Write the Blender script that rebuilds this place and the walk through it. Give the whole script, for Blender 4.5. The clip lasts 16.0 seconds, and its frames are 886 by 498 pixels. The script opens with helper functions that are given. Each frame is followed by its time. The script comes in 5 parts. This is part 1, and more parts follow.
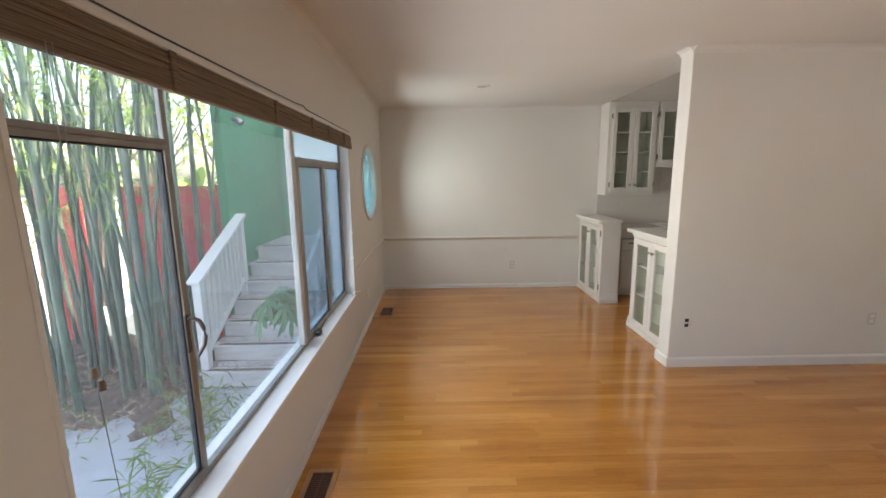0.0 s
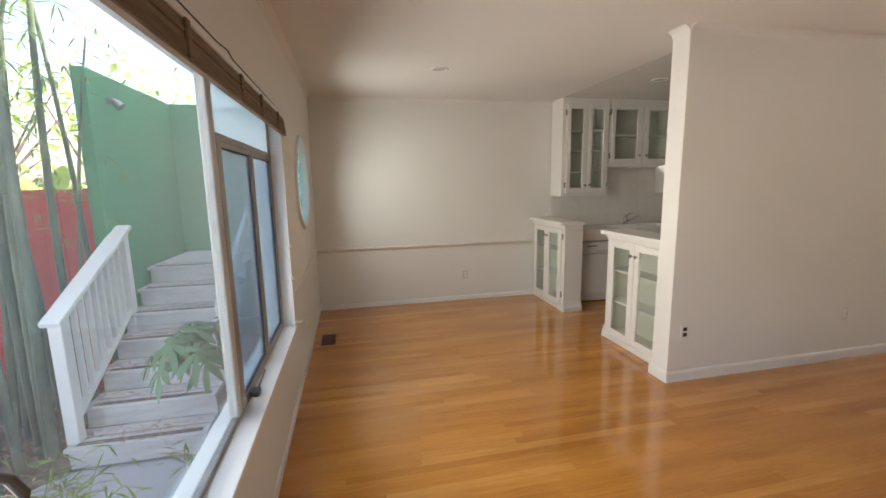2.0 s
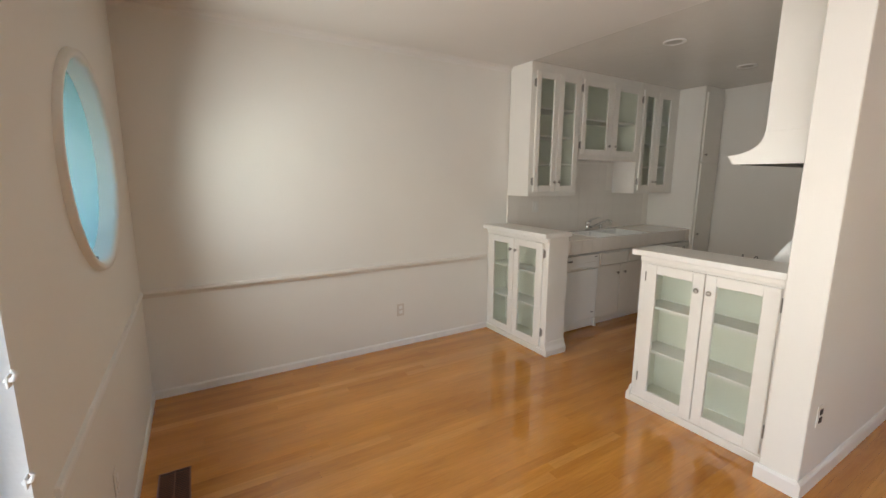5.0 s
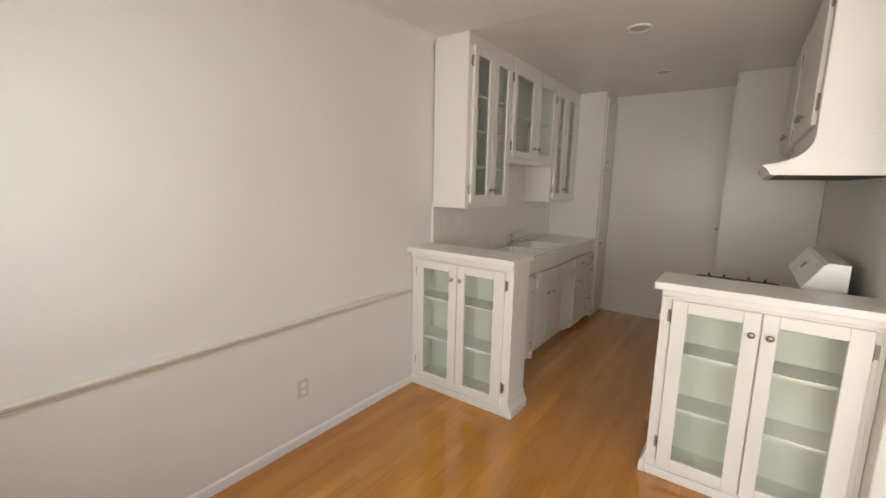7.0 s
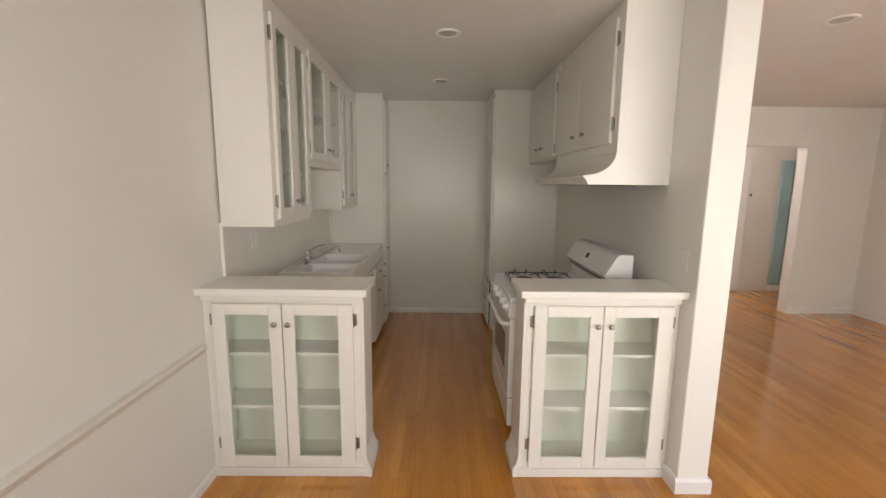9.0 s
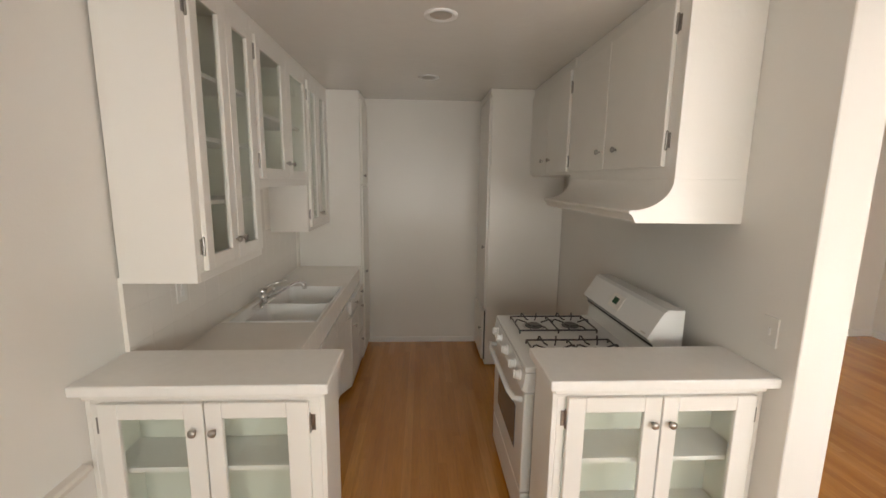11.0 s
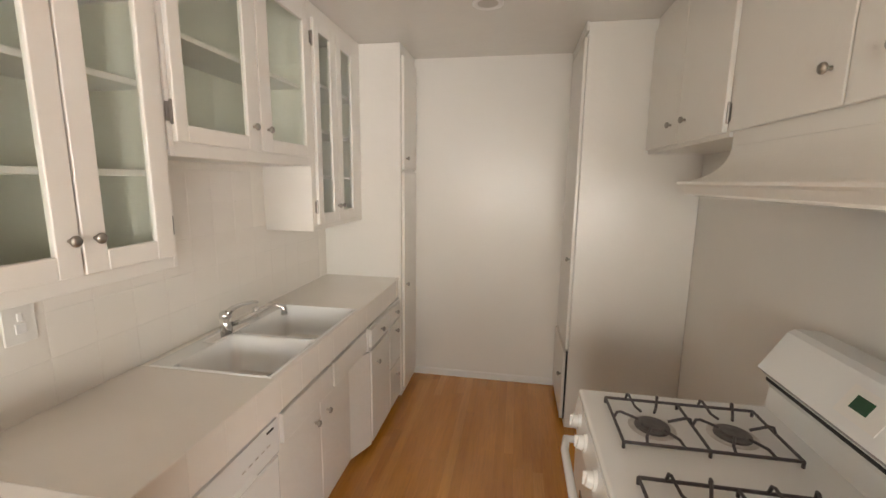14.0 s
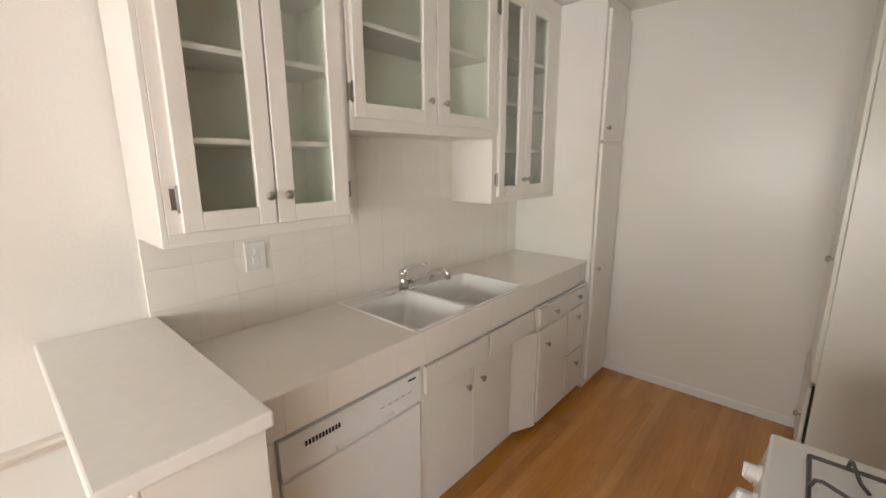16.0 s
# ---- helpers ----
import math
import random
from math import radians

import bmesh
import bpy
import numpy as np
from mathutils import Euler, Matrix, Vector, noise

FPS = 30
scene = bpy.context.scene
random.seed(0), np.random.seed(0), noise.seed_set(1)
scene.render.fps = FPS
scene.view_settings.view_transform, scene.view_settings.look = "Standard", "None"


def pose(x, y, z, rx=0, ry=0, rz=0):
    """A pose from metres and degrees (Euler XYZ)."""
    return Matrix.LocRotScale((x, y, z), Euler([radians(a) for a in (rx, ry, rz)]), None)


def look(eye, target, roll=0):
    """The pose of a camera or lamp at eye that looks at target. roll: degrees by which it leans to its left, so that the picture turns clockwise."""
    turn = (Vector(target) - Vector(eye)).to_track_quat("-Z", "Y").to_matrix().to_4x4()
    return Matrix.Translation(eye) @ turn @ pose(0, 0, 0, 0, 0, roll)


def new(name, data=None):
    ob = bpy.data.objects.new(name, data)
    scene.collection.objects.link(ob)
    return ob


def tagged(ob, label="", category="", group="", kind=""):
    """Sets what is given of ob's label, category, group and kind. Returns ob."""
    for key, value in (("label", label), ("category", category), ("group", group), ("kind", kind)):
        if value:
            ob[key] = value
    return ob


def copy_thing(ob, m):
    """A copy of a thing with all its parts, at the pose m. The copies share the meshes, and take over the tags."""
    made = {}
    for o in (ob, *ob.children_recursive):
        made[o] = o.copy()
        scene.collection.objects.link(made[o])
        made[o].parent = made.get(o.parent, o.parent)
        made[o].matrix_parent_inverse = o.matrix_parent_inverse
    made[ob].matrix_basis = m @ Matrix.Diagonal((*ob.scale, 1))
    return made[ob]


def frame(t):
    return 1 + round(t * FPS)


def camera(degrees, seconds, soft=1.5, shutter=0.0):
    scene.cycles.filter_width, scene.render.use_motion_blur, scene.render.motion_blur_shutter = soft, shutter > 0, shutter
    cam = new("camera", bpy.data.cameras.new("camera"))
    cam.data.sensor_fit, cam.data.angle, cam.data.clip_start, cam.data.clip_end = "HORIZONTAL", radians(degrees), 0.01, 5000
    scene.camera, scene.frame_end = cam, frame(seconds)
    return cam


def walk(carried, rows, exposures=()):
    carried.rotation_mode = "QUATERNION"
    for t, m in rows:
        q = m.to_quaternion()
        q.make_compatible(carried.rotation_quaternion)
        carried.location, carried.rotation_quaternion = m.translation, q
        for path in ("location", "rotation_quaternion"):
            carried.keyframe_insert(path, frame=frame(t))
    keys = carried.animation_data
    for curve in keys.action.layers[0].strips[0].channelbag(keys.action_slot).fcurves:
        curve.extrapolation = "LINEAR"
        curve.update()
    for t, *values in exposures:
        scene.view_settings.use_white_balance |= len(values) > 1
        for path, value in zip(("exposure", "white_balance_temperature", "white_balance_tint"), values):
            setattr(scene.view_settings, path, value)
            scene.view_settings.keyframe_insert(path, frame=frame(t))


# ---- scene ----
cam = camera(93.9, 16.0)
METRES, EYE, TILT, LEAN, TURN = 8.0, 1.5, 0.0, 0.0, 0.3
PATH = [
    (0, (0.579, 1.15, 1.656), (0.603, 3.12, 1.312), -0.7),
    (0.5, (0.488, 1.267, 1.617), (0.576, 3.237, 1.283), -1.3),
    (1, (0.422, 1.423, 1.595), (0.547, 3.391, 1.265), -1.7),
    (1.5, (0.347, 1.629, 1.566), (0.577, 3.591, 1.258), -1.4),
    (2, (0.222, 1.909, 1.566), (0.645, 3.839, 1.254), -1.0),
    (2.5, (0.157, 2.196, 1.551), (0.754, 4.075, 1.218), -0.6),
    (3, (0.145, 2.516, 1.562), (0.84, 4.36, 1.224), -0.4),
    (3.5, (0.13, 2.846, 1.562), (0.906, 4.656, 1.213), -0.2),
    (3.7, (0.118, 2.984, 1.566), (0.917, 4.783, 1.213), -0.1),
    (6, (0.178, 4.553, 1.532), (1.446, 6.067, 1.218), 1.0),
    (6.5, (0.259, 4.918, 1.542), (1.681, 6.29, 1.23), 1.5),
    (7, (0.312, 5.205, 1.564), (1.912, 6.363, 1.248), 1.2),
    (7.5, (0.393, 5.445, 1.559), (2.163, 6.32, 1.244), 1.2),
    (8, (0.501, 5.697, 1.575), (2.408, 6.209, 1.256), 1.5),
    (8.5, (0.544, 5.844, 1.58), (2.512, 6.03, 1.276), 1.0),
    (9, (0.564, 5.957, 1.623), (2.54, 5.938, 1.318), 0.6),
    (9.2, (0.594, 5.992, 1.636), (2.569, 5.926, 1.328), 0.5),
    (11.3, (1.39, 6.007, 1.802), (3.361, 5.898, 1.482), 0.8),
    (11.5, (1.483, 6.016, 1.797), (3.455, 5.907, 1.485), 0.7),
    (12, (1.716, 5.984, 1.793), (3.692, 5.907, 1.492), 1.0),
    (12.5, (1.883, 5.945, 1.791), (3.861, 5.905, 1.499), 1.1),
    (13, (1.992, 5.903, 1.772), (3.971, 5.919, 1.483), 1.0),
    (13.5, (2.143, 5.832, 1.732), (4.115, 5.975, 1.428), 1.0),
    (14, (2.36, 5.761, 1.677), (4.305, 6.099, 1.352), 0.7),
    (14.5, (2.506, 5.675, 1.646), (4.378, 6.292, 1.305), 1.1),
    (15, (2.562, 5.561, 1.64), (4.298, 6.487, 1.283), 1.1),
    (15.5, (2.582, 5.482, 1.624), (4.145, 6.673, 1.252), 0.1),
    (16, (2.564, 5.505, 1.623), (4.026, 6.807, 1.211), -0.3),
]
EXPOSURES = [
    (0.0, 2.38, 6650, 10),
    (1.8, 2.36, 7050, 12),
    (3.5, 2.40, 6950, 12),
    (6.0, 2.63, 6900, 12),
    (9.0, 2.70, 7050, 14),
    (11.5, 2.81, 7200, 14),
    (12.5, 3.22, 7400, 17),
    (13.5, 3.38, 7350, 17),
    (14.5, 3.64, 7200, 15),
    (16.0, 3.47, 6950, 14),
]
walk(cam, [(t, look(eye, target, roll)) for t, eye, target, roll in PATH], EXPOSURES)

# ---- world, sun, large lights and exposure ----

world = bpy.data.worlds.new("world")
scene.world = world
world.use_nodes = True
_n = world.node_tree.nodes
_sky = _n.new("ShaderNodeTexSky")
_sky.sky_type, _sky.sun_disc = "NISHITA", False
_sky.sun_elevation, _sky.sun_rotation = radians(52), radians(80)
_sky.air_density, _sky.dust_density = 1.2, 2.5
world.node_tree.links.new(_sky.outputs[0], _n["Background"].inputs[0])
_n["Background"].inputs[1].default_value = 0.15

_sun = bpy.data.lights.new("sun", "SUN")
_sun.energy, _sun.angle, _sun.color = 5.0, radians(0.5), (1, 0.95, 0.86)
sun = new("sun", _sun)
_az, _el = radians(80), radians(52)
sun.matrix_world = look((math.sin(_az) * math.cos(_el) * 20, math.cos(_az) * math.cos(_el) * 20, math.sin(_el) * 20), (0, 0, 0))


def area(name, eye, target, w, h, power, color, spread=180):
    data = bpy.data.lights.new(name, "AREA")
    data.shape, data.size, data.size_y, data.energy, data.color = "RECTANGLE", w, h, power, color
    ob = new(name, data)
    ob.matrix_world = look(eye, target)
    data.spread = radians(spread)
    return ob


# fill lamp in an assumed, unseen south window, to brighten the living room
area("fill_assumed_south_window", (2.25, 0.45, 1.48), (2.25, 3, 1.3), 1.2, 1.0, 0.5, (1, 0.96, 0.90))
# the sky's light at the two window openings, thrown level into the rooms
area("daylight_west_window", (-0.28, 3.55, 1.25), (3, 3.55, 1.12), 2.8, 1.25, 5.5, (1.0, 0.975, 0.93), 129)
area("daylight_oval_window", (-0.185, 6.12, 1.6), (3, 6.12, 1.42), 0.8, 0.7, 3.1, (0.96, 1.0, 0.98), 152)
# added lamp outside the panes that brightens the sill in the sky's place
area("sill_fill_lamp", (-0.85, 3.5, 2.45), (-0.26, 3.5, 0.56), 3.0, 0.4, 1.1, (0.80, 0.90, 1.0), 75)
# added fill lamp under the hall ceiling, with no known source there
area("hall_fill_lamp", (6.4, 2.5, 2.5), (6.6, 1.4, 0.8), 0.7, 0.7, 2.6, (1, 0.9, 0.87))

# ---- materials ----


def mat(name, base, rough=0.5, metal=0.0, spec=0.5, coat=0.0):
    m = bpy.data.materials.new(name)
    m.use_nodes = True
    b = m.node_tree.nodes["Principled BSDF"]
    b.inputs["Base Color"].default_value = (*base, 1)
    b.inputs["Roughness"].default_value = rough
    b.inputs["Metallic"].default_value = metal
    b.inputs["Specular IOR Level"].default_value = spec
    b.inputs["Coat Weight"].default_value = coat
    return m


def node(m, kind, **values):
    n = m.node_tree.nodes.new(kind)
    for k, v in values.items():
        n.inputs[k].default_value = v
    return n


def link(m, a, b):
    m.node_tree.links.new(a, b)


def coords(m, scale=(1, 1, 1)):
    t = m.node_tree.nodes.new("ShaderNodeTexCoord")
    p = node(m, "ShaderNodeMapping", Scale=scale)
    link(m, t.outputs["Object"], p.inputs["Vector"])
    return p.outputs[0]


def ramp(m, fac, stops):
    r = m.node_tree.nodes.new("ShaderNodeValToRGB")
    e = r.color_ramp.elements
    e[0].position, e[0].color = stops[0][0], (*stops[0][1], 1)
    e[1].position, e[1].color = stops[-1][0], (*stops[-1][1], 1)
    for p, c in stops[1:-1]:
        x = e.new(p)
        x.color = (*c, 1)
    link(m, fac, r.inputs[0])
    return r.outputs[0]


def bump(m, height, strength, distance=0.01):
    b = node(m, "ShaderNodeBump", Strength=strength, Distance=distance)
    link(m, height, b.inputs["Height"])
    link(m, b.outputs[0], m.node_tree.nodes["Principled BSDF"].inputs["Normal"])


def noisy(name, c0, c1, rough, scale=3.0, stretch=(1, 1, 1), relief=0.0, fine=60.0, spec=0.5, coat=0.0, detail=5.0):
    """A surface whose colour wanders between two values, with a fine relief."""
    m = mat(name, c0, rough, 0, spec, coat)
    b = m.node_tree.nodes["Principled BSDF"]
    v = coords(m, stretch)
    n = node(m, "ShaderNodeTexNoise", Scale=scale, Detail=detail)
    link(m, v, n.inputs["Vector"])
    link(m, ramp(m, n.outputs["Fac"], [(0.3, c0), (0.7, c1)]), b.inputs["Base Color"])
    r = node(m, "ShaderNodeMapRange", **{"To Min": rough * 0.85, "To Max": min(1, rough * 1.2)})
    link(m, n.outputs["Fac"], r.inputs["Value"])
    link(m, r.outputs[0], b.inputs["Roughness"])
    if relief:
        f = node(m, "ShaderNodeTexNoise", Scale=fine, Detail=4.0)
        link(m, v, f.inputs["Vector"])
        bump(m, f.outputs["Fac"], relief)
    return m


WALL = noisy("wall_paint", (0.77, 0.748, 0.705), (0.80, 0.778, 0.735), 0.55, 1.6, relief=0.07, fine=90)
CEIL = noisy("ceiling_paint", (0.76, 0.74, 0.71), (0.79, 0.77, 0.74), 0.7, 1.2, relief=0.12, fine=60)
GLOSSCEIL = noisy("glossy_ceiling_paint", (0.76, 0.74, 0.70), (0.79, 0.77, 0.73), 0.22, 1.0, relief=0.2, fine=9)
KITWALL = noisy("semigloss_wall_paint", (0.77, 0.745, 0.70), (0.80, 0.775, 0.73), 0.32, 1.2, relief=0.06, fine=7)
TRIM = noisy("trim_paint", (0.79, 0.78, 0.76), (0.82, 0.81, 0.79), 0.33, 5.0, relief=0.12, fine=40)
CAB = noisy("cabinet_paint", (0.78, 0.755, 0.705), (0.81, 0.785, 0.74), 0.31, 2.5, relief=0.14, fine=25)
INSIDE = noisy("cabinet_inside_paint", (0.79, 0.80, 0.71), (0.82, 0.83, 0.75), 0.5, 3.0, relief=0.1)
LAM = noisy("worktop_solid_surface", (0.79, 0.77, 0.735), (0.82, 0.80, 0.765), 0.3, 30.0)
APPL = mat("white_enamel", (0.82, 0.825, 0.81), 0.22, coat=0.3)
PLAST = mat("white_plastic", (0.78, 0.76, 0.72), 0.4)
NICKEL = mat("brushed_nickel", (0.55, 0.52, 0.48), 0.3, 1.0)
CHROME = mat("chrome", (0.75, 0.75, 0.75), 0.12, 1.0)
BURNER = noisy("worn_burner_metal", (0.09, 0.08, 0.08), (0.15, 0.135, 0.135), 0.45, 30.0, relief=0.2)
RAILPAINT = noisy("warm_grey_rail_paint", (0.70, 0.65, 0.59), (0.75, 0.70, 0.64), 0.4, 6.0, relief=0.1)
IRON = noisy("cast_iron", (0.045, 0.04, 0.042), (0.08, 0.07, 0.072), 0.4, 40.0, relief=0.2)
# black plastic parts, and black pieces that stand in for shade
BLACK = mat("black_plastic_and_shade", (0.02, 0.02, 0.02), 0.5)
DISPLAY = mat("green_display", (0.01, 0.07, 0.03), 0.25)
ALU = noisy("anodised_window_metal", (0.27, 0.25, 0.23), (0.38, 0.36, 0.335), 0.38, 8.0, stretch=(1, 1, 0.1))
ALU.node_tree.nodes["Principled BSDF"].inputs["Metallic"].default_value = 0.6
OVENGLASS = mat("oven_glass", (0.12, 0.12, 0.12), 0.1)
GREEN = noisy("green_stucco", (0.055, 0.29, 0.14), (0.075, 0.34, 0.17), 0.85, 2.0, relief=0.5, fine=70)
RED = noisy("red_fence_paint", (0.60, 0.035, 0.025), (0.68, 0.06, 0.045), 0.5, 4.0, stretch=(4, 4, 0.6), relief=0.2)
STAIR = noisy("weathered_white_deck_paint", (0.52, 0.505, 0.50), (0.70, 0.685, 0.68), 0.65, 6.0, stretch=(0.6, 4, 4), relief=0.3)
STRIP = noisy("grip_strip", (0.06, 0.06, 0.065), (0.12, 0.12, 0.12), 0.9, 30.0)
CONC = noisy("concrete", (0.42, 0.43, 0.455), (0.52, 0.53, 0.555), 0.85, 2.5, relief=0.4, fine=90)
PAVE = noisy("pale_pavement", (0.58, 0.56, 0.54), (0.68, 0.66, 0.63), 0.85, 2.0, relief=0.3)
MULCH = noisy("mulch_soil", (0.09, 0.06, 0.045), (0.22, 0.16, 0.12), 0.95, 14.0, relief=1.0, fine=30)
LITTER = noisy("dry_leaf_litter", (0.24, 0.165, 0.11), (0.52, 0.40, 0.28), 0.85, 9.0)
HOUSE = noisy("house_stucco", (0.55, 0.53, 0.50), (0.62, 0.60, 0.57), 0.85, 3.0, relief=0.3)


def leafy(name, c0, c1, glow=0.35):
    m = mat(name, c0, 0.5)
    nt = m.node_tree
    b = nt.nodes["Principled BSDF"]
    g = nt.nodes.new("ShaderNodeNewGeometry")
    col = ramp(m, g.outputs["Random Per Island"], [(0.0, c0), (1.0, c1)])
    link(m, col, b.inputs["Base Color"])
    t = nt.nodes.new("ShaderNodeBsdfTranslucent")
    link(m, col, t.inputs["Color"])
    mix = node(m, "ShaderNodeMixShader", Fac=glow)
    link(m, b.outputs[0], mix.inputs[1])
    link(m, t.outputs[0], mix.inputs[2])
    link(m, mix.outputs[0], nt.nodes["Material Output"].inputs[0])
    return m


LEAF = leafy("bamboo_leaf", (0.10, 0.20, 0.05), (0.30, 0.42, 0.10), 0.45)
FARLEAF = leafy("sunlit_leaf", (0.20, 0.32, 0.06), (0.50, 0.60, 0.16), 0.5)
FATSIA = leafy("glossy_hand_leaf", (0.06, 0.17, 0.08), (0.12, 0.28, 0.14), 0.2)


def make_glass(name, tint, gloss_scale=1.0, haze=0.0, haze_color=(0.5, 0.6, 0.7)):
    m = bpy.data.materials.new(name)
    m.use_nodes = True
    nt = m.node_tree
    nt.nodes.remove(nt.nodes["Principled BSDF"])
    out = nt.nodes["Material Output"]
    tr = node(m, "ShaderNodeBsdfTransparent", Color=(*tint, 1))
    gl = node(m, "ShaderNodeBsdfGlossy", Roughness=0.02)
    lw = node(m, "ShaderNodeLayerWeight", Blend=0.5)
    pw = nt.nodes.new("ShaderNodeMath")
    pw.operation = "POWER"
    pw.inputs[1].default_value = 4.0
    link(m, lw.outputs["Facing"], pw.inputs[0])
    fr = node(m, "ShaderNodeMapRange", **{"To Min": 0.03, "To Max": 0.7})
    link(m, pw.outputs[0], fr.inputs["Value"])
    mix = nt.nodes.new("ShaderNodeMixShader")
    link(m, fr.outputs[0], mix.inputs[0])
    link(m, tr.outputs[0], mix.inputs[1])
    link(m, gl.outputs[0], mix.inputs[2])
    last = mix.outputs[0]
    if haze:
        d = node(m, "ShaderNodeBsdfDiffuse", Color=(*haze_color, 1))
        t2 = node(m, "ShaderNodeBsdfTranslucent", Color=(*haze_color, 1))
        ad = node(m, "ShaderNodeMixShader", Fac=0.5)
        link(m, d.outputs[0], ad.inputs[1])
        link(m, t2.outputs[0], ad.inputs[2])
        mx = node(m, "ShaderNodeMixShader", Fac=haze)
        link(m, last, mx.inputs[1])
        link(m, ad.outputs[0], mx.inputs[2])
        last = mx.outputs[0]
    link(m, last, out.inputs[0])
    return m


MULL = noisy("greyed_white_paint", (0.50, 0.50, 0.47), (0.60, 0.60, 0.57), 0.45, 6.0)
VENTGREY = mat("dull_grey_metal", (0.12, 0.11, 0.10), 0.45, 0.7)
KNOB = mat("worn_nickel", (0.42, 0.40, 0.37), 0.28, 1.0)
HINGE = mat("aged_nickel", (0.32, 0.30, 0.28), 0.35, 1.0)
# clear panes with a pale blue veil mixed in to imitate glare
GLASS = make_glass("glare_veiled_window_glass", (0.97, 0.98, 0.985), haze=0.05, haze_color=(0.75, 0.85, 0.95))
CABGLASS = make_glass("cabinet_glass", (0.975, 0.99, 0.968))
SCREEN = make_glass("insect_screen_glass", (0.66, 0.76, 0.83), haze=0.22, haze_color=(0.42, 0.52, 0.62))
TRANSOM = make_glass("clouded_transom_glass", (0.85, 0.93, 0.97), haze=0.6, haze_color=(0.78, 0.88, 0.94))
FROST = make_glass("pale_round_glass", (0.62, 0.90, 0.93), haze=0.3, haze_color=(0.7, 0.85, 0.88))


def make_wood():
    m = mat("oak_strip_floor", (0.45, 0.22, 0.07), 0.22, coat=0.6)
    nt = m.node_tree
    b = nt.nodes["Principled BSDF"]
    b.inputs["Coat Roughness"].default_value = 0.07
    info = nt.nodes.new("ShaderNodeObjectInfo")
    geo = nt.nodes.new("ShaderNodeNewGeometry")
    add = nt.nodes.new("ShaderNodeMath")
    add.operation = "ADD"
    link(m, info.outputs["Random"], add.inputs[0])
    link(m, geo.outputs["Random Per Island"], add.inputs[1])
    fr = nt.nodes.new("ShaderNodeMath")
    fr.operation = "FRACT"
    link(m, add.outputs[0], fr.inputs[0])
    g = nt.nodes.new("ShaderNodeNewGeometry")
    mp = node(m, "ShaderNodeMapping", Scale=(1.1, 14, 1))
    link(m, g.outputs["Position"], mp.inputs["Vector"])
    off = nt.nodes.new("ShaderNodeCombineXYZ")
    mul = nt.nodes.new("ShaderNodeMath")
    mul.operation = "MULTIPLY"
    mul.inputs[1].default_value = 37.0
    link(m, fr.outputs[0], mul.inputs[0])
    link(m, mul.outputs[0], off.inputs[0])
    link(m, mul.outputs[0], off.inputs[2])
    link(m, off.outputs[0], mp.inputs["Location"])
    n = node(m, "ShaderNodeTexNoise", Scale=5.0, Detail=7.0, Roughness=0.6, Distortion=0.8)
    link(m, mp.outputs[0], n.inputs["Vector"])
    base = ramp(m, fr.outputs[0], [(0.0, (0.54, 0.225, 0.033)), (0.25, (0.60, 0.26, 0.041)), (0.75, (0.655, 0.29, 0.048)), (1.0, (0.73, 0.36, 0.08))])
    grain = ramp(m, n.outputs["Fac"], [(0.25, (0.72, 0.66, 0.58)), (0.6, (1.0, 1.0, 1.0))])
    mix = nt.nodes.new("ShaderNodeMix")
    mix.data_type, mix.blend_type = "RGBA", "MULTIPLY"
    mix.inputs["Factor"].default_value = 0.7
    link(m, base, mix.inputs["A"])
    link(m, grain, mix.inputs["B"])
    mp2 = node(m, "ShaderNodeMapping", Scale=(0.55, 3.2, 1))
    link(m, g.outputs["Position"], mp2.inputs["Vector"])
    n2 = node(m, "ShaderNodeTexNoise", Scale=1.6, Detail=3.0)
    link(m, mp2.outputs[0], n2.inputs["Vector"])
    broad = ramp(m, n2.outputs["Fac"], [(0.3, (0.76, 0.68, 0.56)), (0.65, (1.01, 0.98, 0.94))])
    mix2 = nt.nodes.new("ShaderNodeMix")
    mix2.data_type, mix2.blend_type = "RGBA", "MULTIPLY"
    mix2.inputs["Factor"].default_value = 1.0
    link(m, mix.outputs["Result"], mix2.inputs["A"])
    link(m, broad, mix2.inputs["B"])
    link(m, mix2.outputs["Result"], b.inputs["Base Color"])
    big = node(m, "ShaderNodeTexNoise", Scale=1.3, Detail=3.0)
    link(m, g.outputs["Position"], big.inputs["Vector"])
    r = node(m, "ShaderNodeMapRange", **{"To Min": 0.08, "To Max": 0.2})
    link(m, big.outputs["Fac"], r.inputs["Value"])
    link(m, r.outputs[0], b.inputs["Roughness"])
    wav = node(m, "ShaderNodeTexNoise", Scale=9.0, Detail=2.0)
    mp3 = node(m, "ShaderNodeMapping", Scale=(0.35, 1.6, 1))
    link(m, g.outputs["Position"], mp3.inputs["Vector"])
    link(m, mp3.outputs[0], wav.inputs["Vector"])
    sm = nt.nodes.new("ShaderNodeMath")
    sm.operation = "MULTIPLY_ADD"
    sm.inputs[1].default_value = 0.1
    link(m, n.outputs["Fac"], sm.inputs[0])
    link(m, wav.outputs["Fac"], sm.inputs[2])
    bump(m, sm.outputs[0], 0.35, 0.006)
    return m


OAK = make_wood()


def make_blind():
    m = noisy("woven_bamboo_blind", (0.16, 0.11, 0.075), (0.36, 0.27, 0.19), 0.75, 10.0, stretch=(1, 0.5, 26), relief=0.5, fine=30)
    return m


BLIND = make_blind()


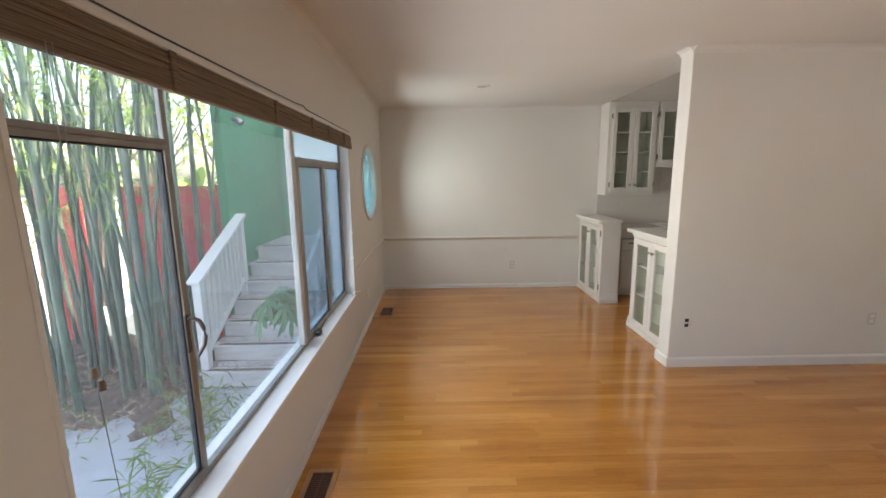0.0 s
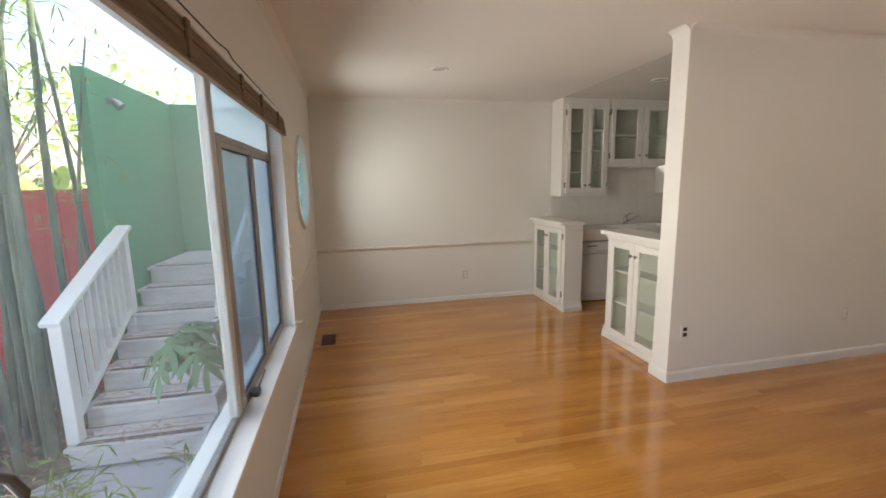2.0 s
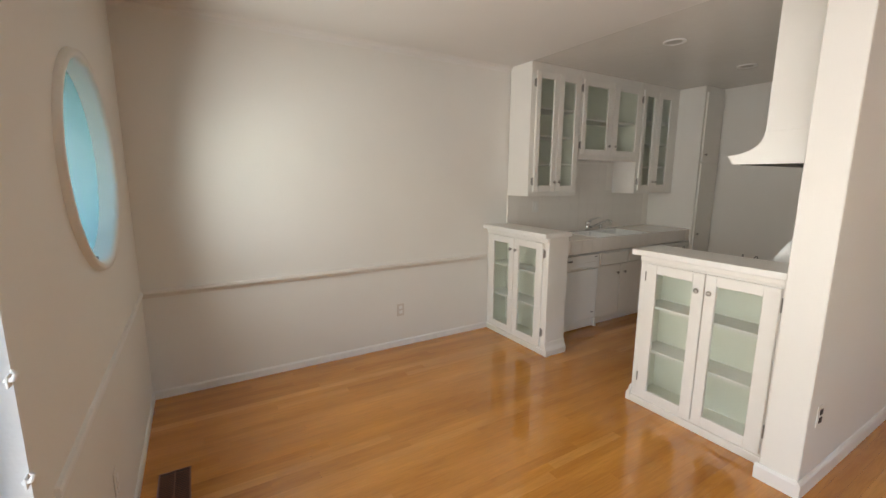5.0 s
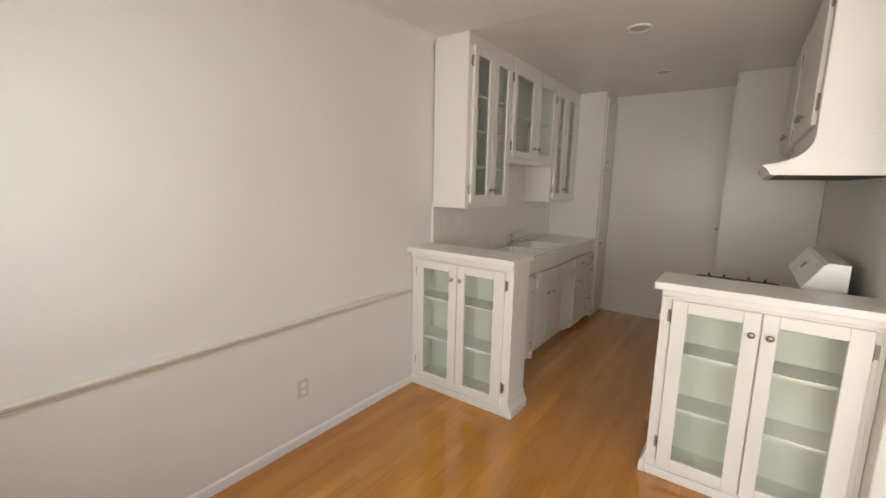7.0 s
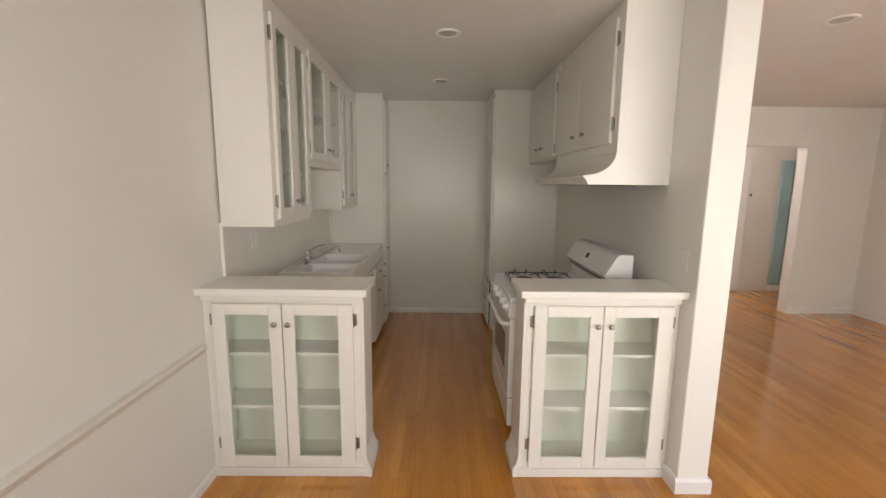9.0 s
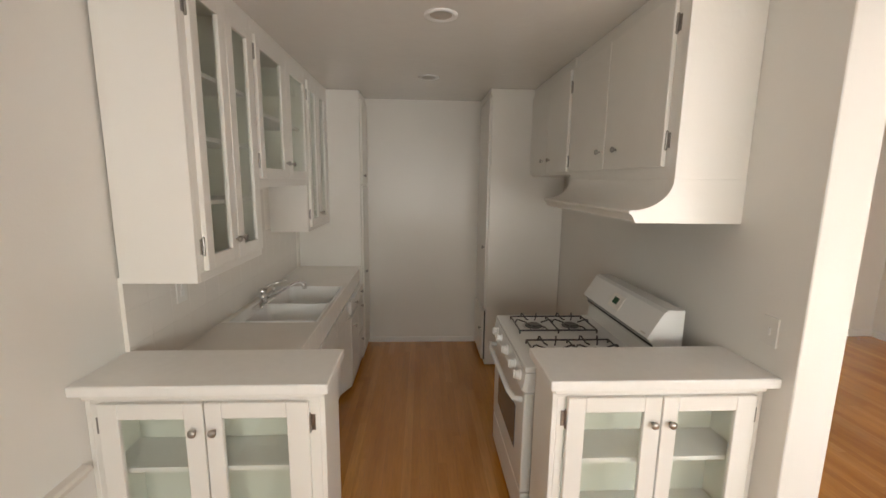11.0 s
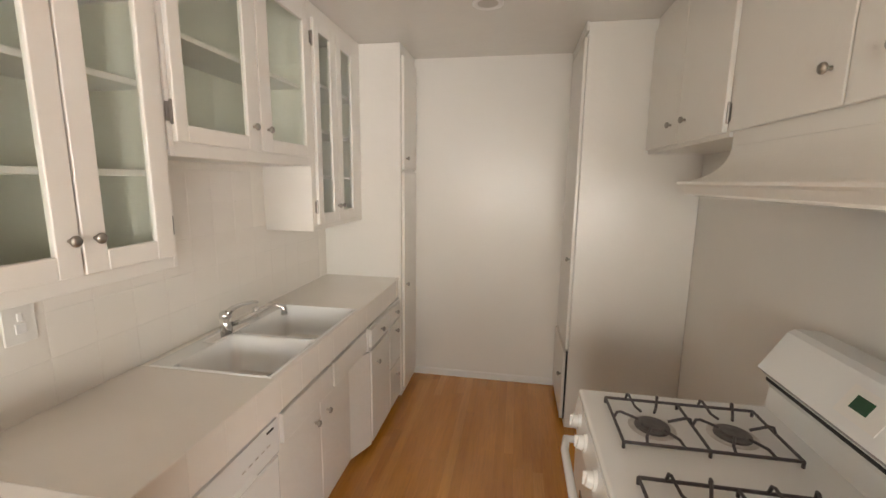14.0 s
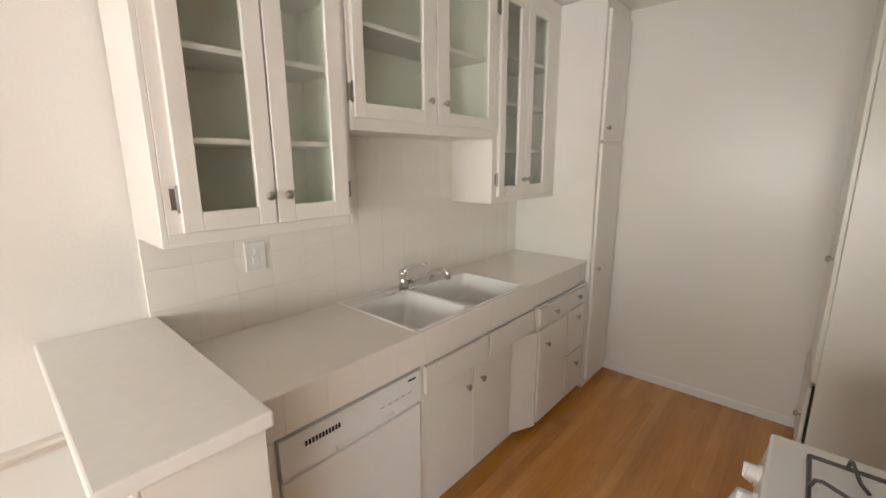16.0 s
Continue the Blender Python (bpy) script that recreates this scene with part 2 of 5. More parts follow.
def make_culm():
    m = mat("bamboo_culm", (0.12, 0.2, 0.1), 0.4)
    nt = m.node_tree
    info = nt.nodes.new("ShaderNodeObjectInfo")
    v = coords(m, (3, 3, 1.2))
    n = node(m, "ShaderNodeTexNoise", Scale=2.0, Detail=4.0)
    link(m, v, n.inputs["Vector"])
    a = ramp(m, n.outputs["Fac"], [(0.3, (0.035, 0.062, 0.042)), (0.5, (0.085, 0.125, 0.085)), (0.74, (0.24, 0.26, 0.20))])
    c = ramp(m, info.outputs["Random"], [(0, (0.7, 0.8, 0.8)), (1, (1.2, 1.15, 0.95))])
    mix = nt.nodes.new("ShaderNodeMix")
    mix.data_type, mix.blend_type = "RGBA", "MULTIPLY"
    mix.inputs["Factor"].default_value = 1.0
    link(m, a, mix.inputs["A"])
    link(m, c, mix.inputs["B"])
    link(m, mix.outputs["Result"], nt.nodes["Principled BSDF"].inputs["Base Color"])
    return m


CULM = make_culm()

# ---- mesh helpers ----
WHERE = {}


def thing(name, at, label, category, group="", kind=""):
    ob = new(name)
    ob.empty_display_size = 0.1
    ob.location = at
    WHERE[ob.name] = Vector(at)
    return tagged(ob, label, category, group, kind)


def part(name, bm, material, parent=None, label="", smooth=False):
    """One mesh object from a bmesh in world coordinates, under parent."""
    me = bpy.data.meshes.new(name)
    bm.normal_update()
    if smooth:
        for f in bm.faces:
            f.smooth = True
    bm.to_mesh(me)
    bm.free()
    me.materials.append(material)
    ob = new(name, me)
    if parent is not None:
        ob.parent = parent
        at = WHERE.get(parent.name)
        if at is not None:
            ob.matrix_parent_inverse = Matrix.Translation(-at)
    if label:
        ob["label"] = label
    return ob


def structure(name, bm, material, label, category, smooth=False):
    return tagged(part(name, bm, material, smooth=smooth), label, category, kind="structure")


def box(bm, x0, x1, y0, y1, z0, z1, r=0.0, seg=1):
    """A box, its edges rounded by r."""
    res = bmesh.ops.create_cube(bm, size=1)
    vs = res["verts"]
    for v in vs:
        v.co = Vector(((x0 + x1) / 2 + v.co.x * (x1 - x0), (y0 + y1) / 2 + v.co.y * (y1 - y0), (z0 + z1) / 2 + v.co.z * (z1 - z0)))
    if r:
        es = list({e for v in vs for e in v.link_edges})
        bmesh.ops.bevel(bm, geom=es, offset=r, segments=seg, affect="EDGES", profile=0.5)
    return bm


def cyl(bm, a, b, r0, r1=None, n=12, caps=True):
    """A rod from a to b."""
    a, b = Vector(a), Vector(b)
    r1 = r0 if r1 is None else r1
    d = b - a
    m = Matrix.Translation((a + b) / 2) @ d.to_track_quat("Z", "Y").to_matrix().to_4x4()
    bmesh.ops.create_cone(bm, cap_ends=caps, segments=n, radius1=r0, radius2=r1, depth=d.length, matrix=m)
    return bm


def ball(bm, at, r, squash=(1, 1, 1), n=10):
    bmesh.ops.create_uvsphere(bm, u_segments=n + 2, v_segments=n - 2, radius=r, matrix=Matrix.Translation(at) @ Matrix.Diagonal((*squash, 1)))
    return bm


def tube(bm, pts, r, n=8):
    """A bent rod along points."""
    rings = []
    pts = [Vector(p) for p in pts]
    for i, p in enumerate(pts):
        d = (pts[min(i + 1, len(pts) - 1)] - pts[max(i - 1, 0)]).normalized()
        q = d.to_track_quat("Z", "Y")
        rr = r[i] if isinstance(r, (list, tuple)) else r
        rings.append([bm.verts.new(p + q @ Vector((rr * math.cos(2 * math.pi * k / n), rr * math.sin(2 * math.pi * k / n), 0))) for k in range(n)])
    for a, b in zip(rings, rings[1:]):
        for k in range(n):
            bm.faces.new((a[k], a[(k + 1) % n], b[(k + 1) % n], b[k]))
    bm.faces.new(rings[0][::-1])
    bm.faces.new(rings[-1])
    return bm


def extrude_profile(bm, prof, a, b, axis="x"):
    """A closed profile of (p, z) pairs drawn along an axis from a to b; p is the other level axis."""
    def at(p, z, s):
        return (s, p, z) if axis == "x" else (p, s, z)
    va = [bm.verts.new(at(p, z, a)) for p, z in prof]
    vb = [bm.verts.new(at(p, z, b)) for p, z in prof]
    n = len(prof)
    for i in range(n):
        bm.faces.new((va[i], va[(i + 1) % n], vb[(i + 1) % n], vb[i]))
    bm.faces.new(va[::-1])
    bm.faces.new(vb)
    bmesh.ops.recalc_face_normals(bm, faces=bm.faces[:])
    return bm


def B():
    return bmesh.new()


def simple(name, dims, material, parent=None, label="", r=0.003):
    return part(name, box(B(), *dims, r=r), material, parent, label)


# ---- plan ----
XW, YN, ZC = -0.225, 7.20, 2.615
PX, PY0, PY1 = 2.56, 4.505, 4.67
XE, XL, YS = 5.715, 5.80, 0.51
XO = -0.42
WY0, WY1, WZ0, WZ1 = 1.95, 5.0, 0.56, 2.062
GX = -0.315
RY, RZ, RA, RB = 6.12, 1.595, 0.53, 0.44

# ---- shell ----
b = B()
box(b, XO, XW, YS - 0.15, WY0, -0.1, 2.75)
box(b, XO, XW, WY0, WY1, -0.1, WZ0 - 0.03)
box(b, XO, XW, WY0, WY1, WZ1, 2.75)
# the stretch with the round hole
y0, y1, z0, z1 = WY1, YN + 0.15, -0.1, 2.75
N = 48


def edge_point(t):
    c, s = math.cos(t), math.sin(t)
    k = min((((y1 - RY) if c > 0 else (RY - y0)) / abs(c)) if abs(c) > 1e-6 else 1e9, (((z1 - RZ) if s > 0 else (RZ - z0)) / abs(s)) if abs(s) > 1e-6 else 1e9)
    return RY + c * k, RZ + s * k


angs = sorted([2 * math.pi * k / N for k in range(N)] + [math.atan2(z - RZ, y - RY) % (2 * math.pi) for y in (y0, y1) for z in (z0, z1)])
for x, flip in ((XW, False), (XO, True)):
    inn = [b.verts.new((x, RY + (RA - 0.03) * math.cos(t), RZ + (RB - 0.03) * math.sin(t))) for t in angs]
    out = [b.verts.new((x, *edge_point(t))) for t in angs]
    for i in range(len(angs)):
        j = (i + 1) % len(angs)
        b.faces.new((inn[i], out[i], out[j], inn[j]))
    if flip:
        for i in range(len(angs)):
            j = (i + 1) % len(angs)
            b.faces.new((inn0[i], inn0[j], inn[j], inn[i]))
            b.faces.new((out0[i], out0[j], out[j], out[i]))
    inn0, out0 = inn, out
bmesh.ops.recalc_face_normals(b, faces=b.faces[:])
wall_west = structure("wall_west", b, WALL, "painted off-white wall with a wide window and an oval window", "wall")
structure("wall_north", box(B(), XW, XE + 0.15, YN, YN + 0.15, -0.1, 2.75), WALL, "painted off-white wall with a chair rail", "wall")
b = B()
box(b, PX, XL + 0.13, PY0, PY1, -0.1, 2.75, r=0.004)
structure("partition_wall", b, WALL, "painted off-white partition between living room and kitchen", "wall")
structure("wall_kitchen_end", box(B(), XE, XE + 0.085, PY1 - 0.1, YN, -0.1, 2.75), KITWALL, "glossy off-white wall closing the narrow kitchen", "wall")
b = B()
box(b, XL, XL + 0.13, YS, 1.375, -0.1, 2.75)
box(b, XL, XL + 0.13, 2.48, PY0, -0.1, 2.75)
box(b, XL, XL + 0.13, 1.375, 2.48, 2.155, 2.75)
structure("wall_east", b, WALL, "painted off-white living room wall with a cased opening", "wall")
# unseen south wall; its window opening is added to let light in
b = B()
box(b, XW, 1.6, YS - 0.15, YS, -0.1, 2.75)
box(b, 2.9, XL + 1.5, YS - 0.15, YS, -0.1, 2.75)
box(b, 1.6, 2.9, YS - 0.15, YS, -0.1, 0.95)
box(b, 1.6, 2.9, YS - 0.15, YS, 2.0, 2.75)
structure("wall_south", b, WALL, "plain painted wall, unseen, with an assumed window opening", "wall")
b = B()
box(b, 7.0, 7.13, YS, 3.2, -0.1, 2.75)
box(b, XL + 0.13, 7.0, 3.07, 3.2, -0.1, 2.75)
structure("wall_hall", b, WALL, "plain painted hall wall", "wall")
structure("ceiling", box(B(), XO, 2.905, YS - 0.15, YN + 0.15, ZC, ZC + 0.2), CEIL, "off-white painted ceiling", "ceiling")
b = B()
box(b, 2.905, 7.13, YS - 0.15, PY0 + 0.1, ZC, ZC + 0.2)
structure("ceiling_living", b, CEIL, "off-white painted ceiling", "ceiling")
structure("ceiling_kitchen", box(B(), 2.905, XE + 0.15, PY0 + 0.1, YN + 0.15, ZC + 0.002, ZC + 0.2), GLOSSCEIL, "glossy off-white kitchen ceiling", "ceiling")
structure("subfloor", box(B(), XO, 7.13, YS - 0.15, YN + 0.15, -0.2, -0.008), mat("subfloor_wood", (0.08, 0.04, 0.015), 0.8), "dark boards under the strip floor", "floor")
# outside: unseen upper wall added to shade the courtyard, and lower house walls
structure("house_wall_upper", box(B(), XO, XO + 0.3, -3, 12, 2.75, 5.0), HOUSE, "pale stucco wall, unseen, added to block the sun", "wall")
structure("house_wall_side", box(B(), XO, XO + 0.2, YN + 0.15, 12, -0.6, 2.75), HOUSE, "pale stucco house wall beside the stairs", "wall")
b = B()
box(b, XO, XO + 0.2, -3, YS - 0.15, -0.6, 2.75)
box(b, XO, XO + 0.05, YS - 0.15, YN + 0.15, -0.6, -0.1)
structure("house_wall_low", b, HOUSE, "pale stucco house wall base", "wall")

# baseboards and chair rail
low_prof = [(0, 0), (0.010, 0), (0.010, 0.050), (0.004, 0.060), (0, 0.060)]
base_prof = [(0, 0), (0.016, 0), (0.016, 0.07), (0.008, 0.085), (0, 0.085)]


def run(prof, a, c, fixed, out, axis):
    return extrude_profile(B(), [(fixed + out * p, z) for p, z in prof], a, c, axis)


structure("baseboard", run(low_prof, XW, 2.70, YN, -1, "x"), TRIM, "white painted baseboard", "baseboard")
structure("baseboard", run(low_prof, WY0 - 1.3, YN, XW, 1, "y"), TRIM, "white painted baseboard", "baseboard")
structure("baseboard", run(base_prof, PX - 0.016, XL, PY0, -1, "x"), TRIM, "white painted baseboard", "baseboard")
structure("baseboard", run(base_prof, PY0, PY1 + 0.016, PX, -1, "y"), TRIM, "white painted baseboard", "baseboard")
structure("baseboard", run(base_prof, PX, 2.7, PY1, 1, "x"), TRIM, "white painted baseboard", "baseboard")
structure("baseboard", run(low_prof, 5.4, 6.6, XE, -1, "y"), TRIM, "white painted baseboard", "baseboard")
structure("baseboard", run(base_prof, YS, 1.375, XL, -1, "y"), TRIM, "white painted baseboard", "baseboard")
structure("baseboard", run(base_prof, XW, XL, YS, 1, "x"), TRIM, "white painted baseboard", "baseboard")
rail_prof = [(0, 0.735), (0.01, 0.735), (0.014, 0.748), (0.03, 0.76), (0.034, 0.772), (0.026, 0.782), (0, 0.786)]
structure("chair_rail", run(rail_prof, XW, 2.64, YN, -1, "x"), RAILPAINT, "painted chair rail moulding along the wall", "trim")
structure("chair_rail", run([(p * 0.4, z) for p, z in rail_prof], WY1 + 0.12, YN, XW, 1, "y"), TRIM, "thin painted chair rail moulding", "trim")
# cove where wall meets ceiling
cove = [(0, ZC), (0.05, ZC), (0.03, ZC - 0.008), (0.012, ZC - 0.02), (0, ZC - 0.05)]
for nm, a, c, f, o, ax in (("cove", XW, 2.9, YN, -1, "x"), ("cove", YS, YN, XW, 1, "y"), ("cove", PX, XL, PY0, -1, "x"), ("cove", PY0, PY1, PX, -1, "y")):
    structure("cove", run(cove, a, c, f, o, ax), CEIL, "rounded plaster joint under the ceiling", "trim")
# casing of the hall opening
b = B()
box(b, XL - 0.012, XL, 1.375, 1.39, 0, 2.165, r=0.002)
box(b, XL - 0.012, XL, 1.391, 2.48, 2.155, 2.165, r=0.002)
box(b, XL, XL + 0.13, 1.375, 1.387, 0, 2.143)
box(b, XL, XL + 0.13, 1.375, 2.48, 2.143, 2.155)
structure("door_casing", b, TRIM, "plain white casing of the opening to the hall", "trim")

# ---- window ----
win = thing("window_1", (GX, (WY0 + WY1) / 2, WZ0), "wide metal-framed window over a white sill, looking on a bamboo courtyard", "window", kind="structure")
b = B()
box(b, GX - 0.03, XW + 0.004, WY0, WY1, WZ0 - 0.03, WZ0 - 0.002)
part("window_sill", box(B(), GX - 0.02, XW + 0.02, WY0 + 0.001, WY1 - 0.001, WZ0 - 0.028, WZ0, r=0.006, seg=2), TRIM, win, "white painted sill with small chips").name = "window_sill"
b.free()
part("window_jamb", box(B(), GX - 0.1, XW + 0.004, WY1 - 0.012, WY1 + 0.001, WZ0, WZ1), TRIM, win, "white painted reveal")
part("window_jamb", box(B(), GX - 0.1, XW + 0.003, WY0 - 0.001, WY0 + 0.012, WZ0, WZ1), TRIM, win, "white painted reveal")
part("window_head", box(B(), GX - 0.1, XW + 0.003, WY0 + 0.012, WY1 - 0.012, WZ1 - 0.012, WZ1 + 0.002), TRIM, win, "white painted reveal")


def frame_rect(bm, x0, x1, ya, yb, za, zb, w):
    box(bm, x0, x1, ya, yb, za, za + w, r=0.002)
    box(bm, x0, x1, ya, yb, zb - w, zb, r=0.002)
    box(bm, x0, x1, ya, ya + w, za + w, zb - w, r=0.002)
    box(bm, x0, x1, yb - w, yb, za + w, zb - w, r=0.002)


def pane(ya, yb, za, zb, material, parent, x=GX):
    ob = part("pane", box(B(), x - 0.003, x + 0.003, ya, yb, za, zb), material, parent)
    ob.visible_shadow = False
    return ob


ZT = 1.775
b = B()
frame_rect(b, GX - 0.014, GX + 0.015, WY0 + 0.012, WY1 - 0.012, WZ0, WZ1 - 0.012, 0.024)
box(b, GX - 0.010, GX + 0.008, 2.552, 2.576, WZ0 + 0.02, WZ1 - 0.03, r=0.003)
box(b, GX - 0.010, GX + 0.014, 1.99, 2.55, ZT - 0.006, ZT + 0.012, r=0.003)
part("window_frame", b, ALU, win, "grey-brown metal window frame")
b = B()
box(b, GX - 0.022, GX + 0.020, 3.718, 3.775, WZ0 + 0.02, WZ1 - 0.03, r=0.006)
part("mullion", b, MULL, win, "white painted mullion")
b = B()
box(b, GX - 0.03, GX + 0.018, 3.775, 4.98, ZT - 0.018, ZT + 0.014, r=0.003)
box(b, GX - 0.03, GX + 0.018, 4.40, 4.435, WZ0 + 0.02, ZT, r=0.003)
box(b, GX - 0.03, GX + 0.022, 3.775, 3.835, WZ0 + 0.02, ZT, r=0.004)
part("window_frame", b, ALU, win, "grey-brown metal frame of the casement pair")
for ya, yb, za, zb in ((2.01, 2.552, WZ0 + 0.022, ZT - 0.006), (3.835, 4.40, WZ0 + 0.022, ZT - 0.018), (4.435, 4.97, WZ0 + 0.022, ZT - 0.018)):
    b = B()
    fw = 0.017 if ya < 3 else 0.022
    frame_rect(b, GX - 0.009, GX + 0.014, ya, yb, za, zb, fw)
    sash = part("sash", b, ALU, win, "slim metal casement sash")
    b = B()
    frame_rect(b, GX - 0.012, GX + 0.008, ya + fw, yb - fw, za + fw, zb - fw, 0.005)
    part("gasket", b, BLACK, sash, "black rubber glazing gasket")
    pane(ya + fw + 0.005, yb - fw - 0.005, za + fw + 0.005, zb - fw - 0.005, GLASS if ya < 3 else SCREEN, sash)
pane(2.579, 3.715, WZ0 + 0.02, WZ1 - 0.03, GLASS, win)
pane(2.01, 2.55, ZT + 0.02, WZ1 - 0.03, GLASS, win)
pane(3.778, 4.97, ZT + 0.014, WZ1 - 0.03, TRANSOM, win)
# catches and crank handle
b = B()
box(b, GX + 0.010, GX + 0.020, 2.528, 2.548, 1.055, 1.195, r=0.003)
tube(b, [(GX + 0.016, 2.538, 1.178), (GX + 0.034, 2.543, 1.182), (GX + 0.052, 2.550, 1.168), (GX + 0.062, 2.555, 1.140), (GX + 0.064, 2.557, 1.108), (GX + 0.058, 2.556, 1.078), (GX + 0.044, 2.552, 1.052), (GX + 0.034, 2.548, 1.036)], [0.006, 0.007, 0.0075, 0.008, 0.008, 0.0075, 0.007, 0.006], 10)
part("window_handle", b, VENTGREY, win, "curved metal casement handle")
b = B()
box(b, GX + 0.02, GX + 0.055, 3.93, 3.99, WZ0 + 0.001, WZ0 + 0.03, r=0.006)
tube(b, [(GX + 0.045, 3.95, WZ0 + 0.03), (GX + 0.06, 3.99, WZ0 + 0.06), (GX + 0.062, 4.07, WZ0 + 0.075)], 0.005)
part("window_handle", b, IRON, win, "dark metal window operator")
b = B()
box(b, XW - 0.01, XW + 0.012, 4.93, 4.97, WZ0, WZ0 + 0.022, r=0.004)
tube(b, [(XW - 0.02, 4.95, WZ0 + 0.02), (XW + 0.02, 4.965, WZ0 + 0.035), (XW + 0.05, 4.96, WZ0 + 0.03), (XW + 0.06, 4.955, WZ0 + 0.045)], 0.006)
cl = thing("cord_cleat", (XW, 4.95, WZ0), "small white cord cleat on the window sill", "cleat")
part("cleat", b, PLAST, cl)
# two small white hooks that once held the blind's cord, on the edge of the reveal
for z in (0.905, 1.135):
    hk = thing("cord_hook", (XW, 4.975, z), "small white painted cord hook on the window reveal", "hook")
    b = B()
    tube(b, [(XW - 0.004, 4.977, z), (XW + 0.010, 4.973, z + 0.004), (XW + 0.016, 4.970, z + 0.016), (XW + 0.010, 4.969, z + 0.026)], [0.006, 0.006, 0.005, 0.003], 8)
    part("hook", b, TRIM, hk, smooth=True)
    part("plate", box(B(), XW - 0.001, XW + 0.003, 4.968, 4.990, z - 0.014, z + 0.012, r=0.001), TRIM, hk)
# oval window
ow = thing("window_2", (XW, RY, RZ), "oval window with a plain painted ring and pale glass", "window", kind="structure")
b = B()
n = 56
prof = [(-0.002, RA - 0.035, RB - 0.035), (0.012, RA - 0.035, RB - 0.035), (0.022, RA - 0.022, RB - 0.022), (0.02, RA, RB), (-0.002, RA + 0.004, RB + 0.004)]
inner = [(-0.17, RA - 0.035, RB - 0.035)] + prof
rings = [[b.verts.new((XW + d, RY + a * math.cos(2 * math.pi * k / n), RZ + c * math.sin(2 * math.pi * k / n))) for k in range(n)] for d, a, c in inner]
for r0, r1 in zip(rings, rings[1:]):
    for k in range(n):
        b.faces.new((r0[k], r0[(k + 1) % n], r1[(k + 1) % n], r1[k]))
bmesh.ops.recalc_face_normals(b, faces=b.faces[:])
part("window_frame", b, WALL, ow, "painted ring frame", smooth=True)
b = B()
vs = [b.verts.new((XW - 0.06, RY + (RA - 0.034) * math.cos(2 * math.pi * k / n), RZ + (RB - 0.034) * math.sin(2 * math.pi * k / n))) for k in range(n)]
b.faces.new(vs)
bmesh.ops.solidify(b, geom=b.faces[:], thickness=0.005)
op = part("pane", b, FROST, ow)
op.visible_shadow = False
part("catch", box(B(), XW - 0.05, XW - 0.02, RY - 0.02, RY + 0.02, RZ - RB + 0.036, RZ - RB + 0.05, r=0.003), IRON, ow, "dark metal catch")

# woven blind, drawn up
bl = thing("window_blind", (XW + 0.03, 3.5, 1.93), "brown woven bamboo blind drawn up to the top of the window", "window blind")
b = B()
for z0_, z1_, d_ in ((1.925, 1.968, 0.026), (1.969, 1.990, 0.021), (1.991, 2.006, 0.025), (2.007, 2.020, 0.020), (2.021, 2.032, 0.016)):
    box(b, XW + 0.003, XW + d_, 1.2, 5.06, z0_, z1_, r=0.003)
box(b, XW + 0.002, XW + 0.030, 1.2, 5.06, 1.915, 1.926, r=0.004)
for k in range(16):
    box(b, XW + 0.024, XW + 0.0268, 1.2, 5.06, 1.928 + k * 0.0025, 1.9295 + k * 0.0025)
part("slats", b, BLIND, bl, "stacked folds of woven bamboo")
b = B()
box(b, XW + 0.001, XW + 0.020, 1.2, 5.06, 2.033, 2.058, r=0.003)
part("headrail", b, TRIM, bl, "white headrail")
for y in (1.6, 2.45, 3.25, 3.85, 4.25, 4.75):
    part("tape", box(B(), XW + 0.022, XW + 0.033, y, y + 0.03, 1.912, 2.031, r=0.003), BLIND, bl, "darker woven tape")
b = B()
tube(b, [(XW + 0.014, 1.2, 2.072), (XW + 0.014, 2.4, 2.064), (XW + 0.014, 3.6, 2.074), (XW + 0.018, 3.72, 2.082), (XW + 0.018, 3.78, 2.066), (XW + 0.01, 5.05, 2.064)], 0.003, 6)
part("cord", b, IRON, bl, "dark lift cord")
b = B()
tube(b, [(XW + 0.04, 2.03, 1.93), (XW + 0.04, 2.02, 1.4), (XW + 0.04, 2.018, 1.18), (XW + 0.04, 2.04, 0.75)], 0.0011, 6)
tube(b, [(XW + 0.04, 2.045, 1.93), (XW + 0.042, 2.03, 1.2)], 0.0011, 6)
part("cord", b, ALU, bl, "hanging grey pull cord")
b = B()
cyl(b, (XW + 0.04, 2.016, 1.25), (XW + 0.04, 2.016, 1.225), 0.006, 0.0075)
cyl(b, (XW + 0.042, 2.028, 1.215), (XW + 0.042, 2.028, 1.19), 0.006, 0.0075)
part("tassel", b, LITTER, bl, "small wooden cord tassels")

# ---- light fittings, outlets ----


CANLENS = mat("unlit_lens", (0.5, 0.47, 0.43), 0.4)


